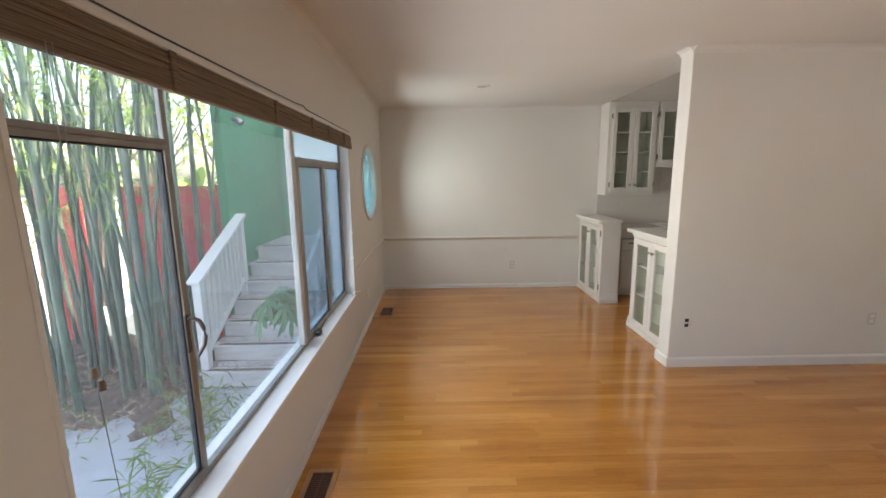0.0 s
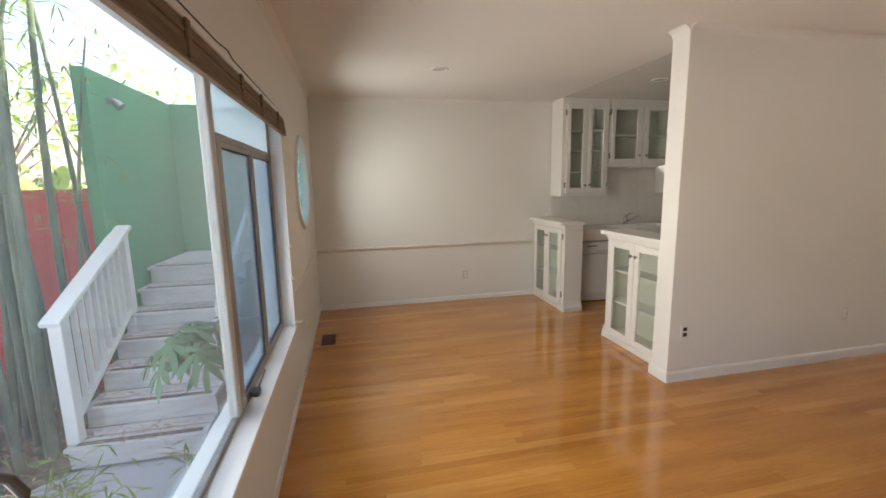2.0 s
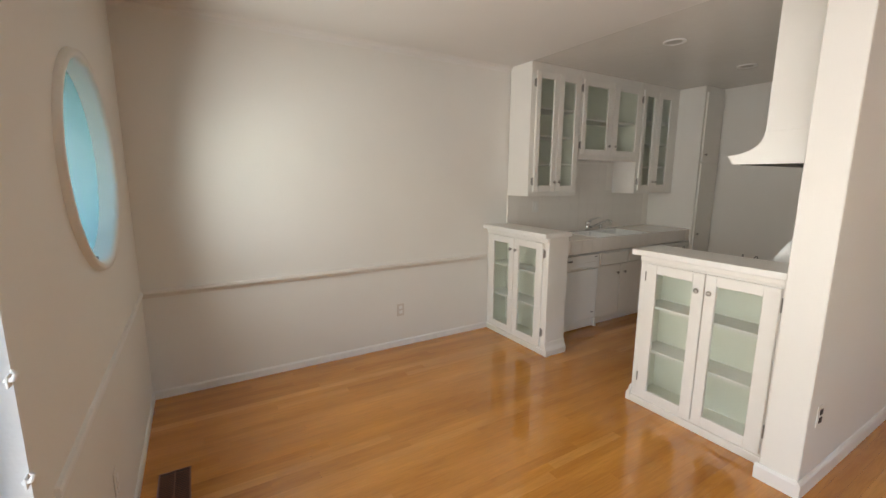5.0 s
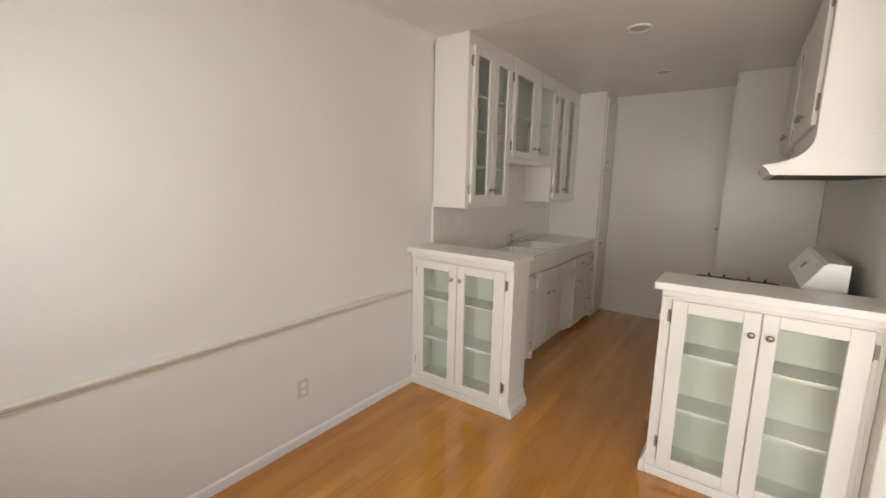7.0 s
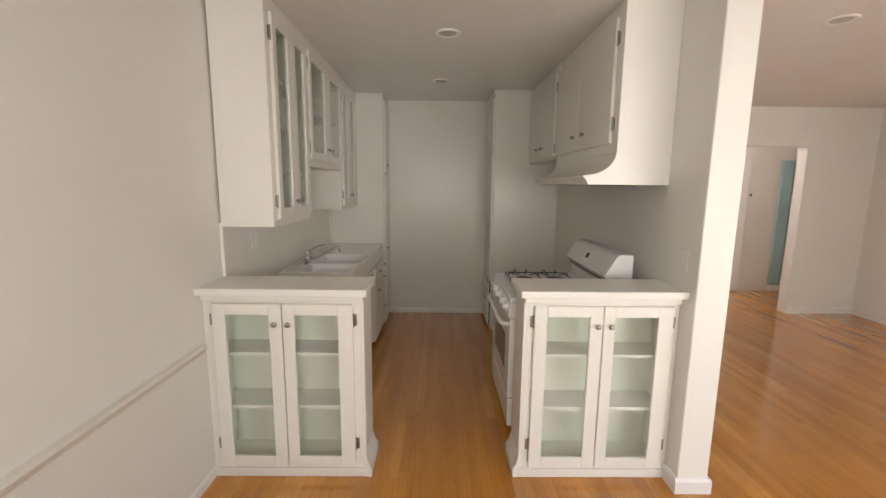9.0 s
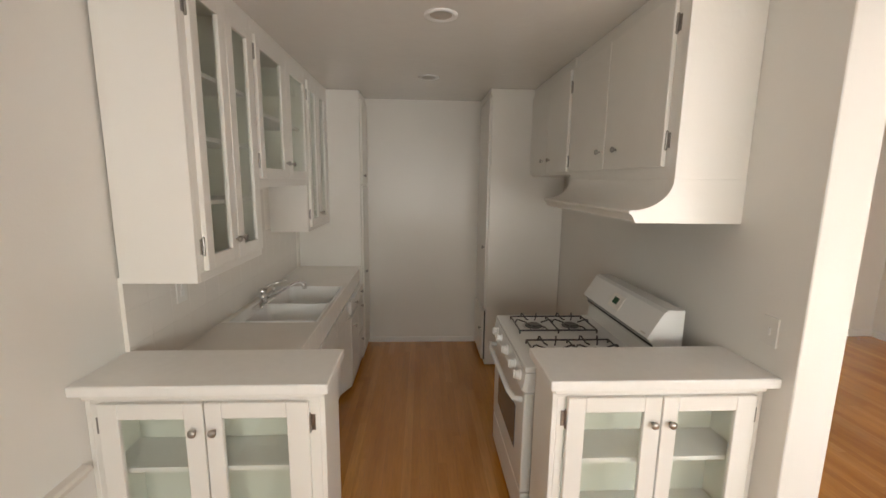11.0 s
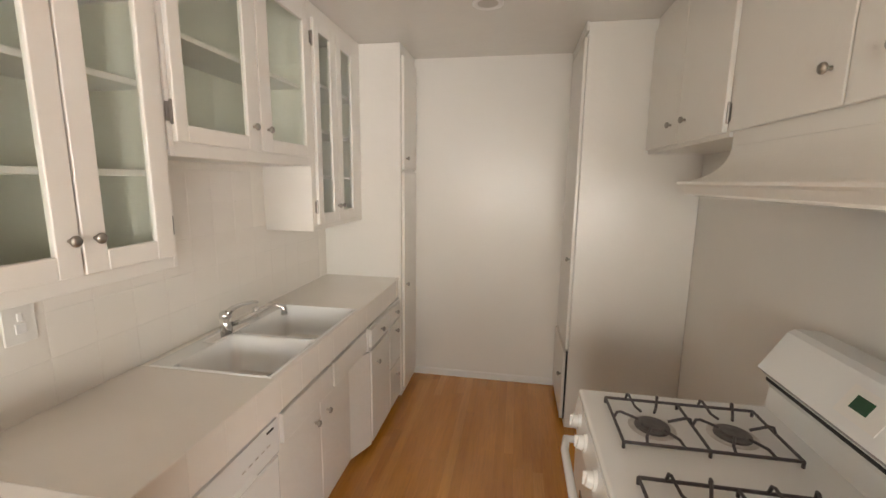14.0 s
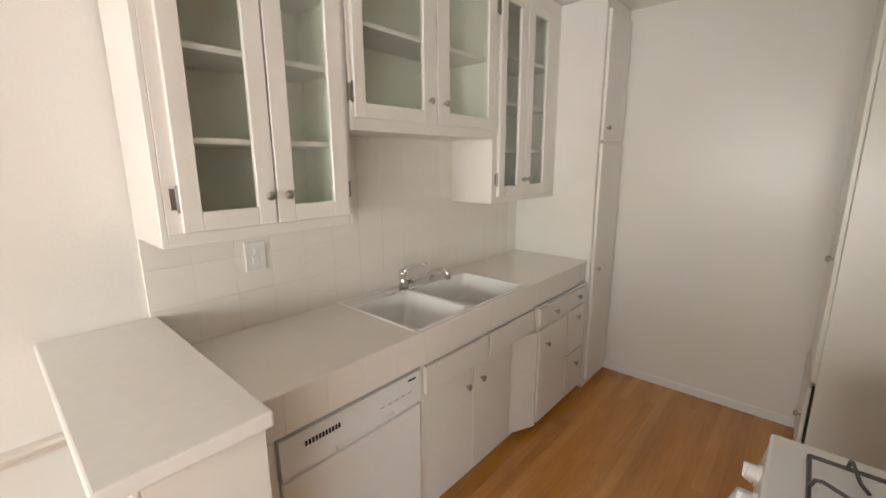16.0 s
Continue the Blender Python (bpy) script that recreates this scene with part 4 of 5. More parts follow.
# sink
sk = thing("double_sink", (4.15, 6.9, 0.9), "white enamelled double-bowl kitchen sink, empty", "sink")
mx = 4.02
for xa, xb in ((SX0 + 0.012, mx - 0.014), (mx + 0.014, SX1 - 0.012)):
    b = B()
    ya, yb, zt, zb = SY0 + 0.012, SY1 - 0.10, 0.908 + WT, 0.74 + WT
    n = 6
    def loop(x0, x1, y0, y1, z, rr):
        pts = []
        for cx, cy, a0 in ((x1 - rr, y1 - rr, 0), (x0 + rr, y1 - rr, 90), (x0 + rr, y0 + rr, 180), (x1 - rr, y0 + rr, 270)):
            for k in range(n + 1):
                a = radians(a0 + 90 * k / n)
                pts.append(b.verts.new((cx + rr * math.cos(a), cy + rr * math.sin(a), z)))
        return pts
    ls = [loop(xa, xb, ya, yb, zt + 0.006, 0.03), loop(xa + 0.006, xb - 0.006, ya + 0.006, yb - 0.006, zt - 0.004, 0.03), loop(xa + 0.014, xb - 0.014, ya + 0.014, yb - 0.014, zb + 0.04, 0.04), loop(xa + 0.04, xb - 0.04, ya + 0.04, yb - 0.04, zb, 0.05)]
    for l0, l1 in zip(ls, ls[1:]):
        for k in range(len(l0)):
            j = (k + 1) % len(l0)
            b.faces.new((l0[k], l0[j], l1[j], l1[k]))
    b.faces.new(ls[-1])
    bmesh.ops.recalc_face_normals(b, faces=b.faces[:])
    for f in b.faces:
        f.normal_flip()
    part("basin", b, APPL, sk, "rounded enamel basin", smooth=True)
b = B()
for d in ((SX0, SX1, SY0, SY0 + 0.012), (SX0, SX1, SY1 - 0.10, SY1), (SX0, SX0 + 0.012, SY0 + 0.012, SY1 - 0.10), (SX1 - 0.012, SX1, SY0 + 0.012, SY1 - 0.10), (mx - 0.014, mx + 0.014, SY0 + 0.012, SY1 - 0.10)):
    box(b, *d, 0.900 + WT, 0.916 + WT, r=0.003)
part("rim", b, APPL, sk, "flat enamel rim")
for x in (3.87, 4.28):
    part("drain", cyl(B(), (x, 6.84, 0.741 + WT), (x, 6.84, 0.746 + WT), 0.04, n=20), CHROME, sk, "round chrome drain")
FM = Matrix.Translation((-0.06, -0.055, 0.959)) @ Matrix.Diagonal((1, 1, 0.84, 1)) @ Matrix.Translation((0, 0, -0.916))
fc = thing("kitchen_faucet", (4.07, 7.12, 0.916), "chrome single-lever kitchen faucet behind the sink", "faucet")
b = B()
box(b, 3.94, 4.20, 7.09, 7.15, 0.916, 0.928, r=0.005)
lpart("deck_plate", b, FM, CHROME, fc)
b = B()
cyl(b, (4.06, 7.12, 0.926), (4.06, 7.12, 1.02), 0.027, 0.024, 16)
ball(b, (4.06, 7.12, 1.026), 0.029)
lpart("valve_body", b, FM, CHROME, fc, smooth=True)
b = B()
tube(b, [(4.06, 7.11, 1.035), (4.062, 7.08, 1.07), (4.064, 7.03, 1.095), (4.066, 6.975, 1.112), (4.067, 6.955, 1.112)], [0.016, 0.014, 0.010, 0.009, 0.007], 10)
lpart("lever", b, FM, CHROME, fc, smooth=True)
b = B()
tube(b, [(4.085, 7.11, 0.965), (4.095, 7.06, 0.985), (4.105, 6.98, 1.035), (4.115, 6.91, 1.078), (4.118, 6.885, 1.082), (4.12, 6.862, 1.072), (4.12, 6.858, 1.03)], [0.015, 0.014, 0.013, 0.013, 0.014, 0.015, 0.015], 10)
lpart("spout", b, FM, CHROME, fc, smooth=True)
sy = thing("sprayer", (4.29, 7.125, 0.916), "short chrome side sprayer beside the faucet", "sprayer")
b = B()
cyl(b, (4.29, 7.125, 0.916), (4.29, 7.125, 0.945), 0.02, 0.015, 14)
cyl(b, (4.29, 7.125, 0.945), (4.29, 7.125, 0.985), 0.011, 0.015, 14)
lpart("head", b, FM, CHROME, sy, smooth=True)

# ---- cabinets over the stove, with the hood ----
MR = unit_matrix("north", 4.105, 4.977)
rc = thing("range_cabinet", (3.5, 4.8, 1.64), "white wall cabinet over the stove with a curved hood", "wall cabinet")
WR = 4.105 - 2.905
lpart("body", box(B(), 0, WR, 0, 0.306, 1.815, ZC, r=0.002), MR, CAB, rc)
door(MR, 0.008, 0.553, 1.868, 2.54, rc, False, (0.50, 1.967), -1, (1.94, 2.43))
door(MR, 0.559, 1.125, 1.868, 2.54, rc, False, (0.70, 1.967), 1, (1.975, 2.43))
curve = [(0.306, 1.80), (0.0, 1.80)]
for k in range(1, 21):
    a = radians(90 * k / 20)
    curve.append((-0.17 * (1 - math.cos(a)), 1.80 - 0.128 * math.sin(a)))
curve += [(-0.178, 1.668), (-0.178, 1.660), (-0.165, 1.652), (-0.158, 1.640), (-0.15, 1.628), (-0.15, 1.62), (0.306, 1.62)]
curve = [(p, z + 0.015) for p, z in curve]
hb = extrude_profile(B(), curve, 0.0, WR, "x")
lpart("hood", hb, MR, CAB, rc, "painted hood that curves out over the stove")
# black sheet puts the shade under the hood into colour
lpart("hood_shade_sheet", box(B(), 0.03, WR - 0.03, -0.12, 0.30, 1.6325, 1.636), MR, BLACK, rc, "black sheet for the shade under the hood")
MQ = unit_matrix("north", 5.100, 4.988)
fc2 = thing("wall_cabinet", (4.6, 4.8, 1.84), "white wall cabinet with two flush doors between hood and tall cupboard", "wall cabinet")
lpart("body", box(B(), 0, 0.990, 0, 0.317, 1.85, ZC, r=0.002), MQ, CAB, fc2)
door(MQ, 0.02, 0.505, 1.868, 2.54, fc2, False, (0.42, 1.967), -1, (1.94, 2.43))
door(MQ, 0.511, 0.975, 1.868, 2.54, fc2, False, (0.60, 1.967), 1, (1.94, 2.43))
# tall cupboard on the stove side
MT = unit_matrix("north", XE - 0.001, 5.372)
tc = thing("tall_cupboard", (5.4, 5.03, 0), "tall white cupboard with its low door slightly ajar", "cabinet")
lpart("body", box(B(), 0, 0.612, 0, 0.699, 0.0, ZC + 0.001, r=0.003), MT, CAB, tc)
door(MT, 0.03, 0.585, 0.56, 2.54, tc, False, (0.54, 1.17), -1, (0.7, 1.4, 2.4))
lowd = door(MT, 0.03, 0.585, 0.05, 0.53, tc, False, (0.54, 0.36), -1, (0.12, 0.45), v=-0.012)
# solid black strip in place of the shade behind the ajar door's edge
lpart("gap_shade_strip", box(B(), 0.57, 0.59, -0.012, -0.001, 0.05, 0.54), MT, BLACK, tc, "black strip for the shade in the gap by the ajar door")
lpart("crown", box(B(), 0, 0.63, -0.018, 0.0, 2.56, ZC + 0.001, r=0.004), MT, CAB, tc, "flat crown board")

# ---- stove ----
WELL = noisy("worn_enamel_ring", (0.42, 0.40, 0.38), (0.60, 0.58, 0.55), 0.35, 25.0)
st = thing("gas_stove", (3.46, 5.1, 0), "white freestanding gas stove with black grates and a raised back panel", "stove")
X0, X1, YB, YF = 3.07, 3.85, 4.79, 5.50
part("body", box(B(), X0, X1, YB, YF - 0.05, 0.03, 0.90, r=0.004), APPL, st)
b = B()
box(b, X0, X1, YB + 0.01, YF + 0.005, 0.90, 0.928, r=0.008, seg=2)
part("cooktop", b, APPL, st, "white enamel cooktop")
part("control_panel", extrude_profile(B(), [(YF - 0.05, 0.80), (YF - 0.0, 0.80), (YF + 0.018, 0.815), (YF + 0.004, 0.897), (YF - 0.05, 0.897)], X0, X1, "x"), APPL, st, "sloping front panel")
for k, x in enumerate((3.15, 3.27, 3.46, 3.63, 3.75)):
    b = B()
    cyl(b, (x, YF + 0.010, 0.852), (x, YF + 0.020, 0.853), 0.030, 0.028, 20)
    cyl(b, (x, YF + 0.020, 0.853), (x, YF + 0.038, 0.857), 0.024, 0.020, 20)
    box(b, x - 0.004, x + 0.004, YF + 0.034, YF + 0.046, 0.838, 0.878, r=0.002)
    part("burner_knob", b, APPL, st, "round white control knob")
od = part("oven_door", box(B(), X0 + 0.005, X1 - 0.005, YF - 0.048, YF + 0.005, 0.26, 0.79, r=0.008, seg=2), APPL, st)
part("oven_window", box(B(), X0 + 0.16, X1 - 0.16, YF + 0.004, YF + 0.008, 0.40, 0.64, r=0.002), OVENGLASS, od, "dark oven window")
b = B()
tube(b, [(X0 + 0.04, YF + 0.005, 0.745), (X0 + 0.045, YF + 0.045, 0.75), (X0 + 0.12, YF + 0.058, 0.752), (X1 - 0.12, YF + 0.058, 0.752), (X1 - 0.045, YF + 0.045, 0.75), (X1 - 0.04, YF + 0.005, 0.745)], 0.014)
part("oven_handle", b, APPL, od, "white bowed handle", smooth=True)
part("drawer", box(B(), X0 + 0.005, X1 - 0.005, YF - 0.048, YF + 0.003, 0.06, 0.25, r=0.006, seg=2), APPL, st, "white storage drawer")
YB -= 0.035
bgp = [(YB, 0.90), (YB + 0.14, 0.90), (YB + 0.13, 1.0), (YB + 0.145, 1.04), (YB + 0.175, 1.068), (YB + 0.10, 1.195), (YB + 0.08, 1.208), (YB, 1.205)]
bg = part("back_panel", extrude_profile(B(), bgp, X0, X1, "x"), APPL, st, "raised sloping back panel")
part("seam", box(B(), X0 + 0.002, X1 - 0.002, YB + 0.128, YB + 0.146, 1.024, 1.034), BLACK, bg, "dark seam under the panel")


def on_slope(x0, x1, s0, s1, d0, d1, material, name, label=""):
    """A small plate on the slope of the back panel; s runs up the slope from 0 to 1."""
    a, c = Vector((YB + 0.175, 1.068)), Vector((YB + 0.10, 1.195))
    nrm = Vector((c.y - a.y, -(c.x - a.x))).normalized()
    pts = [a.lerp(c, s0) + nrm * d0, a.lerp(c, s1) + nrm * d0, a.lerp(c, s1) + nrm * d1, a.lerp(c, s0) + nrm * d1]
    return part(name, extrude_profile(B(), [(p.x, p.y) for p in pts], x0, x1, "x"), material, bg, label)


on_slope(3.405, 3.535, 0.22, 0.8, -0.001, 0.003, PLAST, "clock_bezel", "pale oven clock surround")
on_slope(3.452, 3.505, 0.4, 0.66, 0.002, 0.005, DISPLAY, "clock_display", "green oven clock display")
on_slope(3.10, 3.14, 0.08, 0.13, -0.001, 0.002, NICKEL, "badge", "small grey badge")


def grate(cx):
    """A two-burner grate of bent iron rod with raised fingers."""
    b = B()
    y0, y1, z = 4.975, 5.43, 0.948
    x0, x1 = cx - 0.125, cx + 0.125
    r = 0.0048
    ym = (y0 + y1) / 2
    for p, q in (((x0, y0), (x1, y0)), ((x0, y1), (x1, y1)), ((x0, y0), (x0, y1)), ((x1, y0), (x1, y1)), ((x0, ym), (x1, ym))):
        tube(b, [(*p, z), (*q, z)], r, 6)
    for x in (x0, x1):
        for y in (y0, ym, y1):
            tube(b, [(x, y, z), (x, y, 0.929)], r, 6)
    for ya, yb in ((y0, ym), (ym, y1)):
        yc = (ya + yb) / 2
        for x, sx in ((x1, -1),):
            for y, sy in ((yc - 0.05, 1), (yc + 0.05, -1)):
                tube(b, [(x, y, z), (x + sx * 0.006, y + sy * 0.003, z + 0.024), (x + sx * 0.014, y + sy * 0.005, z + 0.026), (x + sx * 0.05, y + sy * 0.018, z + 0.004), (x + sx * 0.075, y + sy * 0.03, z + 0.002)], r * 0.9, 6)
        for y, sy in ((ya, 1), (yb, -1)):
            tube(b, [(cx, y, z), (cx, y + sy * 0.008, z + 0.02), (cx, y + sy * 0.02, z + 0.022), (cx, y + sy * 0.07, z + 0.004)], r * 0.9, 6)
        for y, sy in ((yc - 0.05, 1), (yc + 0.05, -1)):
            tube(b, [(x0, y, z), (x0 + 0.03, y + sy * 0.006, z + 0.006), (x0 + 0.075, y + sy * 0.03, z + 0.003)], r * 0.9, 6)
    g = part("grate", b, IRON, st, "black cast-iron grate")
    for yc in ((y0 + ym) / 2, (y1 + ym) / 2):
        ring = B()
        cyl(ring, (cx, yc, 0.9275), (cx, yc, 0.9300), 0.070, 0.064, 28)
        part("burner_well", ring, WELL, st, "shallow metal ring round a burner")
        bb = B()
        cyl(bb, (cx, yc, 0.928), (cx, yc, 0.936), 0.052, 0.05, 24)
        cyl(bb, (cx, yc, 0.936), (cx, yc, 0.944), 0.036, 0.034, 24)
        part("burner", bb, BURNER, st, "dark round gas burner")


grate(3.637)
grate(3.24)

# ---- hall ----
hd = thing("door_1", (6.96, 1.8, 0), "white painted flush hall door with a small lock", "door", kind="structure")
part("leaf", box(B(), 6.955, 6.995, 1.2, 2.0, 0.01, 2.05, r=0.004), TRIM, hd)
b = B()
cyl(b, (6.955, 1.43, 1.46), (6.93, 1.43, 1.46), 0.025, n=16)
part("lock", b, IRON, hd, "dark round lock")
wall_plate("thermostat", (7.0, 1.13, 1.52), (-1, 0), [(-0.02, 0.02, 0.015, BLACK, "dial")], "small dark-faced thermostat on the hall wall", "thermostat")
TEAL = noisy("pale_teal_paint", (0.30, 0.50, 0.52), (0.38, 0.58, 0.60), 0.5, 2.0)
td = thing("door_2", (6.98, 0.62, 0), "pale teal door standing at the end of the hall", "door", kind="structure")
part("leaf", box(B(), 6.96, 6.998, 0.53, 0.70, 0.12, 2.05, r=0.004), TEAL, td)
part("threshold", box(B(), 6.93, 6.998, 0.53, 0.70, 0.0, 0.10, r=0.01), TRIM, td)

# ---- outside ----
GZ = -0.60
structure("ground", box(B(), -60, XO, -40, 60, GZ - 0.3, GZ - 0.01), PAVE, "pale open ground", "ground")
structure("pavement", box(B(), -5.2, XO - 0.001, -2.5, 5.36, GZ - 0.02, GZ + 0.012, r=0.004), CONC, "grey concrete courtyard slab", "pavement")
b = B()
res = bmesh.ops.create_grid(b, x_segments=110, y_segments=70, size=1.0)
for v in b.verts:
    x, y = -4.05 + v.co.x * 2.2, 5.75 + v.co.y * 1.3
    edge = min((2.2 - abs(v.co.x) * 2.2) / 0.35, (1.3 - abs(v.co.y) * 1.3) / 0.35) + 0.9 * noise.noise(Vector((x * 3.1, y * 3.1, 8)))
    v.co = Vector((x, y, GZ - 0.05 + 0.11 * max(0.0, min(1.0, edge)) + 0.05 * noise.noise(Vector((x * 2.5, y * 2.5, 0))) + 0.03 * noise.noise(Vector((x * 11, y * 11, 3)))))
structure("planting_bed", b, MULCH, "brown mulched planting bed under the bamboo", "planting bed")

# stairs
sts = thing("garden_stairs", (-1.5, 6.3, GZ), "weathered white outdoor stairs strewn with dry leaves", "stairs")
RUN, RISE, SL, SR = 0.275, 0.183, -2.0, -1.02
for k in range(7):
    y, z = 5.35 + RUN * k, -0.395 + RISE * k
    tr = part("tread", box(B(), SL - 0.02, SR, y, y + (RUN + 0.02 if k < 6 else 1.3), z - 0.035, z, r=0.005), STAIR, sts)
    part("riser", box(B(), SL, SR, y + 0.03, y + 0.05, z - RISE, z - 0.036), STAIR, sts)
    part("grip_strip", box(B(), SL + 0.05, SR - 0.04, y + 0.035, y + 0.085, z, z + 0.004), STRIP, tr, "dark worn grip strip")
    part("gap", box(B(), SL, SR, y + 0.145, y + 0.153, z - 0.002, z + 0.0015), STRIP, tr, "dark joint between the tread boards")
b = B()
extrude_profile(b, [(5.40, GZ + 0.0), (7.3, GZ), (7.3, 0.64), (7.02, 0.5), (5.40, -0.62)], SL, SL + 0.03, "y")
b.free()


def slab_between(name, p, q, w, h, material, parent, label=""):
    """A board of section w by h along the line from p to q in a plane of constant x."""
    p, q = Vector(p), Vector(q)
    d = (q - p).normalized()
    up = Vector((1, 0, 0)).cross(d).normalized()
    b = B()
    vs = []
    for c in (p, q):
        for sx, su in ((-1, -1), (1, -1), (1, 1), (-1, 1)):
            vs.append(b.verts.new(c + Vector((sx * w / 2, 0, 0)) + up * su * h / 2))
    for f in ((0, 1, 2, 3), (7, 6, 5, 4), (0, 4, 5, 1), (1, 5, 6, 2), (2, 6, 7, 3), (3, 7, 4, 0)):
        b.faces.new([vs[i] for i in f])
    bmesh.ops.recalc_face_normals(b, faces=b.faces[:])
    bmesh.ops.bevel(b, geom=b.edges[:], offset=0.006, segments=1, affect="EDGES")
    return part(name, b, material, parent, label)


rl = thing("stair_railing", (-1.98, 6.0, GZ), "white painted wooden stair railing with slim balusters", "railing")
part("post", box(B(), -2.03, -1.94, 5.42, 5.51, GZ, 0.60, r=0.005), TRIM, rl)
part("post", box(B(), -2.03, -1.94, 6.46, 6.54, -0.05, 1.16, r=0.005), TRIM, rl)
slab_between("handrail", (-1.985, 5.38, 0.585), (-1.985, 6.57, 1.20), 0.14, 0.045, TRIM, rl)
slab_between("bottom_rail", (-1.985, 5.46, -0.25), (-1.985, 6.5, 0.38), 0.05, 0.06, TRIM, rl)
for k in range(9):
    y = 5.55 + k * 0.104
    zb, zt = -0.25 + (y - 5.46) * 0.606, 0.585 + (y - 5.38) * 0.517
    part("baluster", box(B(), -2.0, -1.965, y - 0.018, y + 0.018, zb, zt), TRIM, rl)
gr = thing("stair_guard_board", (-1.0, 6.8, 0), "white sloping guard board along the open side of the stairs", "railing")
slab_between("board", (-1.0, 5.9, 0.42), (-1.0, 8.0, 1.60), 0.05, 0.2, TRIM, gr)
part("post", box(B(), -1.03, -0.975, 6.35, 6.43, GZ, 0.62), TRIM, gr)
part("post", box(B(), -1.03, -0.975, 7.55, 7.63, GZ, 1.3), TRIM, gr)
# green walls
b = B()
box(b, -2.16, -2.04, 6.40, 8.2, GZ, 2.66, r=0.01)
structure("green_wall", b, GREEN, "green stucco courtyard wall beside the stairs", "wall")
structure("green_wall_end", box(B(), -2.16, XO, 8.2, 8.4, GZ, 2.66, r=0.01), GREEN, "green stucco wall closing the stair landing", "wall")
sc = thing("wall_sconce", (-2.04, 6.72, 2.42), "small grey outdoor lamp on the green wall", "wall lamp")
b = B()
cyl(b, (-2.04, 6.72, 2.42), (-1.99, 6.72, 2.42), 0.035, n=14)
cyl(b, (-1.99, 6.72, 2.42), (-1.93, 6.72, 2.36), 0.03, 0.045, 14)
part("lamp_head", b, ALU, sc)
# red fence panels
fence = thing("red_fence", (-3.6, 6.85, GZ), "red painted board fence with gaps, behind the bamboo", "fence")
for xa, xb in ((-2.98, -2.17), (-3.72, -3.12), (-4.95, -4.25), (-6.6, -5.6)):
    nb = max(3, int((xb - xa) / 0.14))
    w = (xb - xa) / nb
    for i in range(nb):
        part("board", box(B(), xa + i * w + 0.003, xa + (i + 1) * w - 0.003, 6.84, 6.865, GZ + 0.02, 1.575 + 0.004 * (i % 2), r=0.002), RED, fence)
    part("rail", box(B(), xa, xb, 6.866, 6.90, 1.25, 1.34), RED, fence)
    part("rail", box(B(), xa, xb, 6.866, 6.90, -0.2, -0.1), RED, fence)

# leaves


def leaf(bm, at, d, up, length, width):
    """A pointed, slightly folded leaf."""
    d, up = d.normalized(), up
    s = d.cross(up).normalized() * width / 2
    dn = Vector((0, 0, -0.12 * length))
    a, m, t = at, at + d * length * 0.45, at + d * length + dn
    v = [bm.verts.new(a), bm.verts.new(m + s), bm.verts.new(t), bm.verts.new(m - s)]
    bm.faces.new((v[0], v[1], v[2], v[3]))


def rnd(a, c):
    return random.uniform(a, c)


def bamboo_template(h, r, bend, name):
    t = thing(name, (0, 0, -50), "tall green-grey bamboo culm with ringed joints, rising from the mulch", "bamboo", "bamboo culms in the planting bed")
    pts, rad = [], []
    z = 0.0
    seg = 0.22
    while z < h:
        for dz, k in ((0.0, 1.12), (0.012, 1.0), (seg - 0.012, 1.0)):
            zz = z + dz
            f = zz / h
            pts.append((bend * f * f * h * 0.2, bend * 0.5 * f * f * h * 0.15, -50 + zz))
            rad.append(r * k * (1 - 0.55 * f))
        z += seg
        seg = min(0.36, seg + 0.01)
    part("stem", tube(B(), pts, rad, 9), CULM, t, smooth=True)
    b = B()
    for k in range(18):
        zz = rnd(2.0, h)
        f = zz / h
        base = Vector((bend * f * f * h * 0.2, 0, -50 + zz)) + Vector((rnd(-0.35, 0.35), rnd(-0.35, 0.35), rnd(-0.1, 0.1)))
        for _ in range(4):
            leaf(b, base, Vector((rnd(-1, 1), rnd(-1, 1), rnd(-0.8, 0.2))), Vector((rnd(-.3, .3), rnd(-.3, .3), 1)), rnd(0.10, 0.17), rnd(0.014, 0.024))
    part("foliage", b, LEAF, t, "narrow pointed leaves")
    return t


temps = [bamboo_template(4.6, 0.032, 0.35, "bamboo"), bamboo_template(5.0, 0.041, -0.3, "bamboo"), bamboo_template(4.2, 0.023, 0.7, "bamboo")]
random.seed(11)
spots = []
for k in range(54):
    for _ in range(40):
        x, y = rnd(-4.6, -2.15), rnd(4.8, 6.6)
        if (x < -2.5 or y < 5.7) and all((x - a) ** 2 + (y - c) ** 2 > 0.018 for a, c in spots):
            spots.append((x, y))
            break
spots += [(-2.18, 6.26), (-2.28, 6.12), (-2.13, 5.98), (-2.2, 5.72), (-2.16, 5.46), (-2.36, 5.62), (-2.28, 5.34), (-2.52, 5.78), (-2.24, 5.08), (-2.62, 5.5), (-2.42, 5.2)]
for k, (x, y) in enumerate(spots):
    m = Matrix.Translation((x, y, GZ)) @ Euler((rnd(-0.05, 0.05), rnd(-0.05, 0.05), rnd(0, 6.28))).to_matrix().to_4x4()
    if k < 3:
        temps[k].matrix_basis = m
    else:
        c = copy_thing(temps[k % 3], m)
        c.scale = [rnd(0.8, 1.15)] * 3

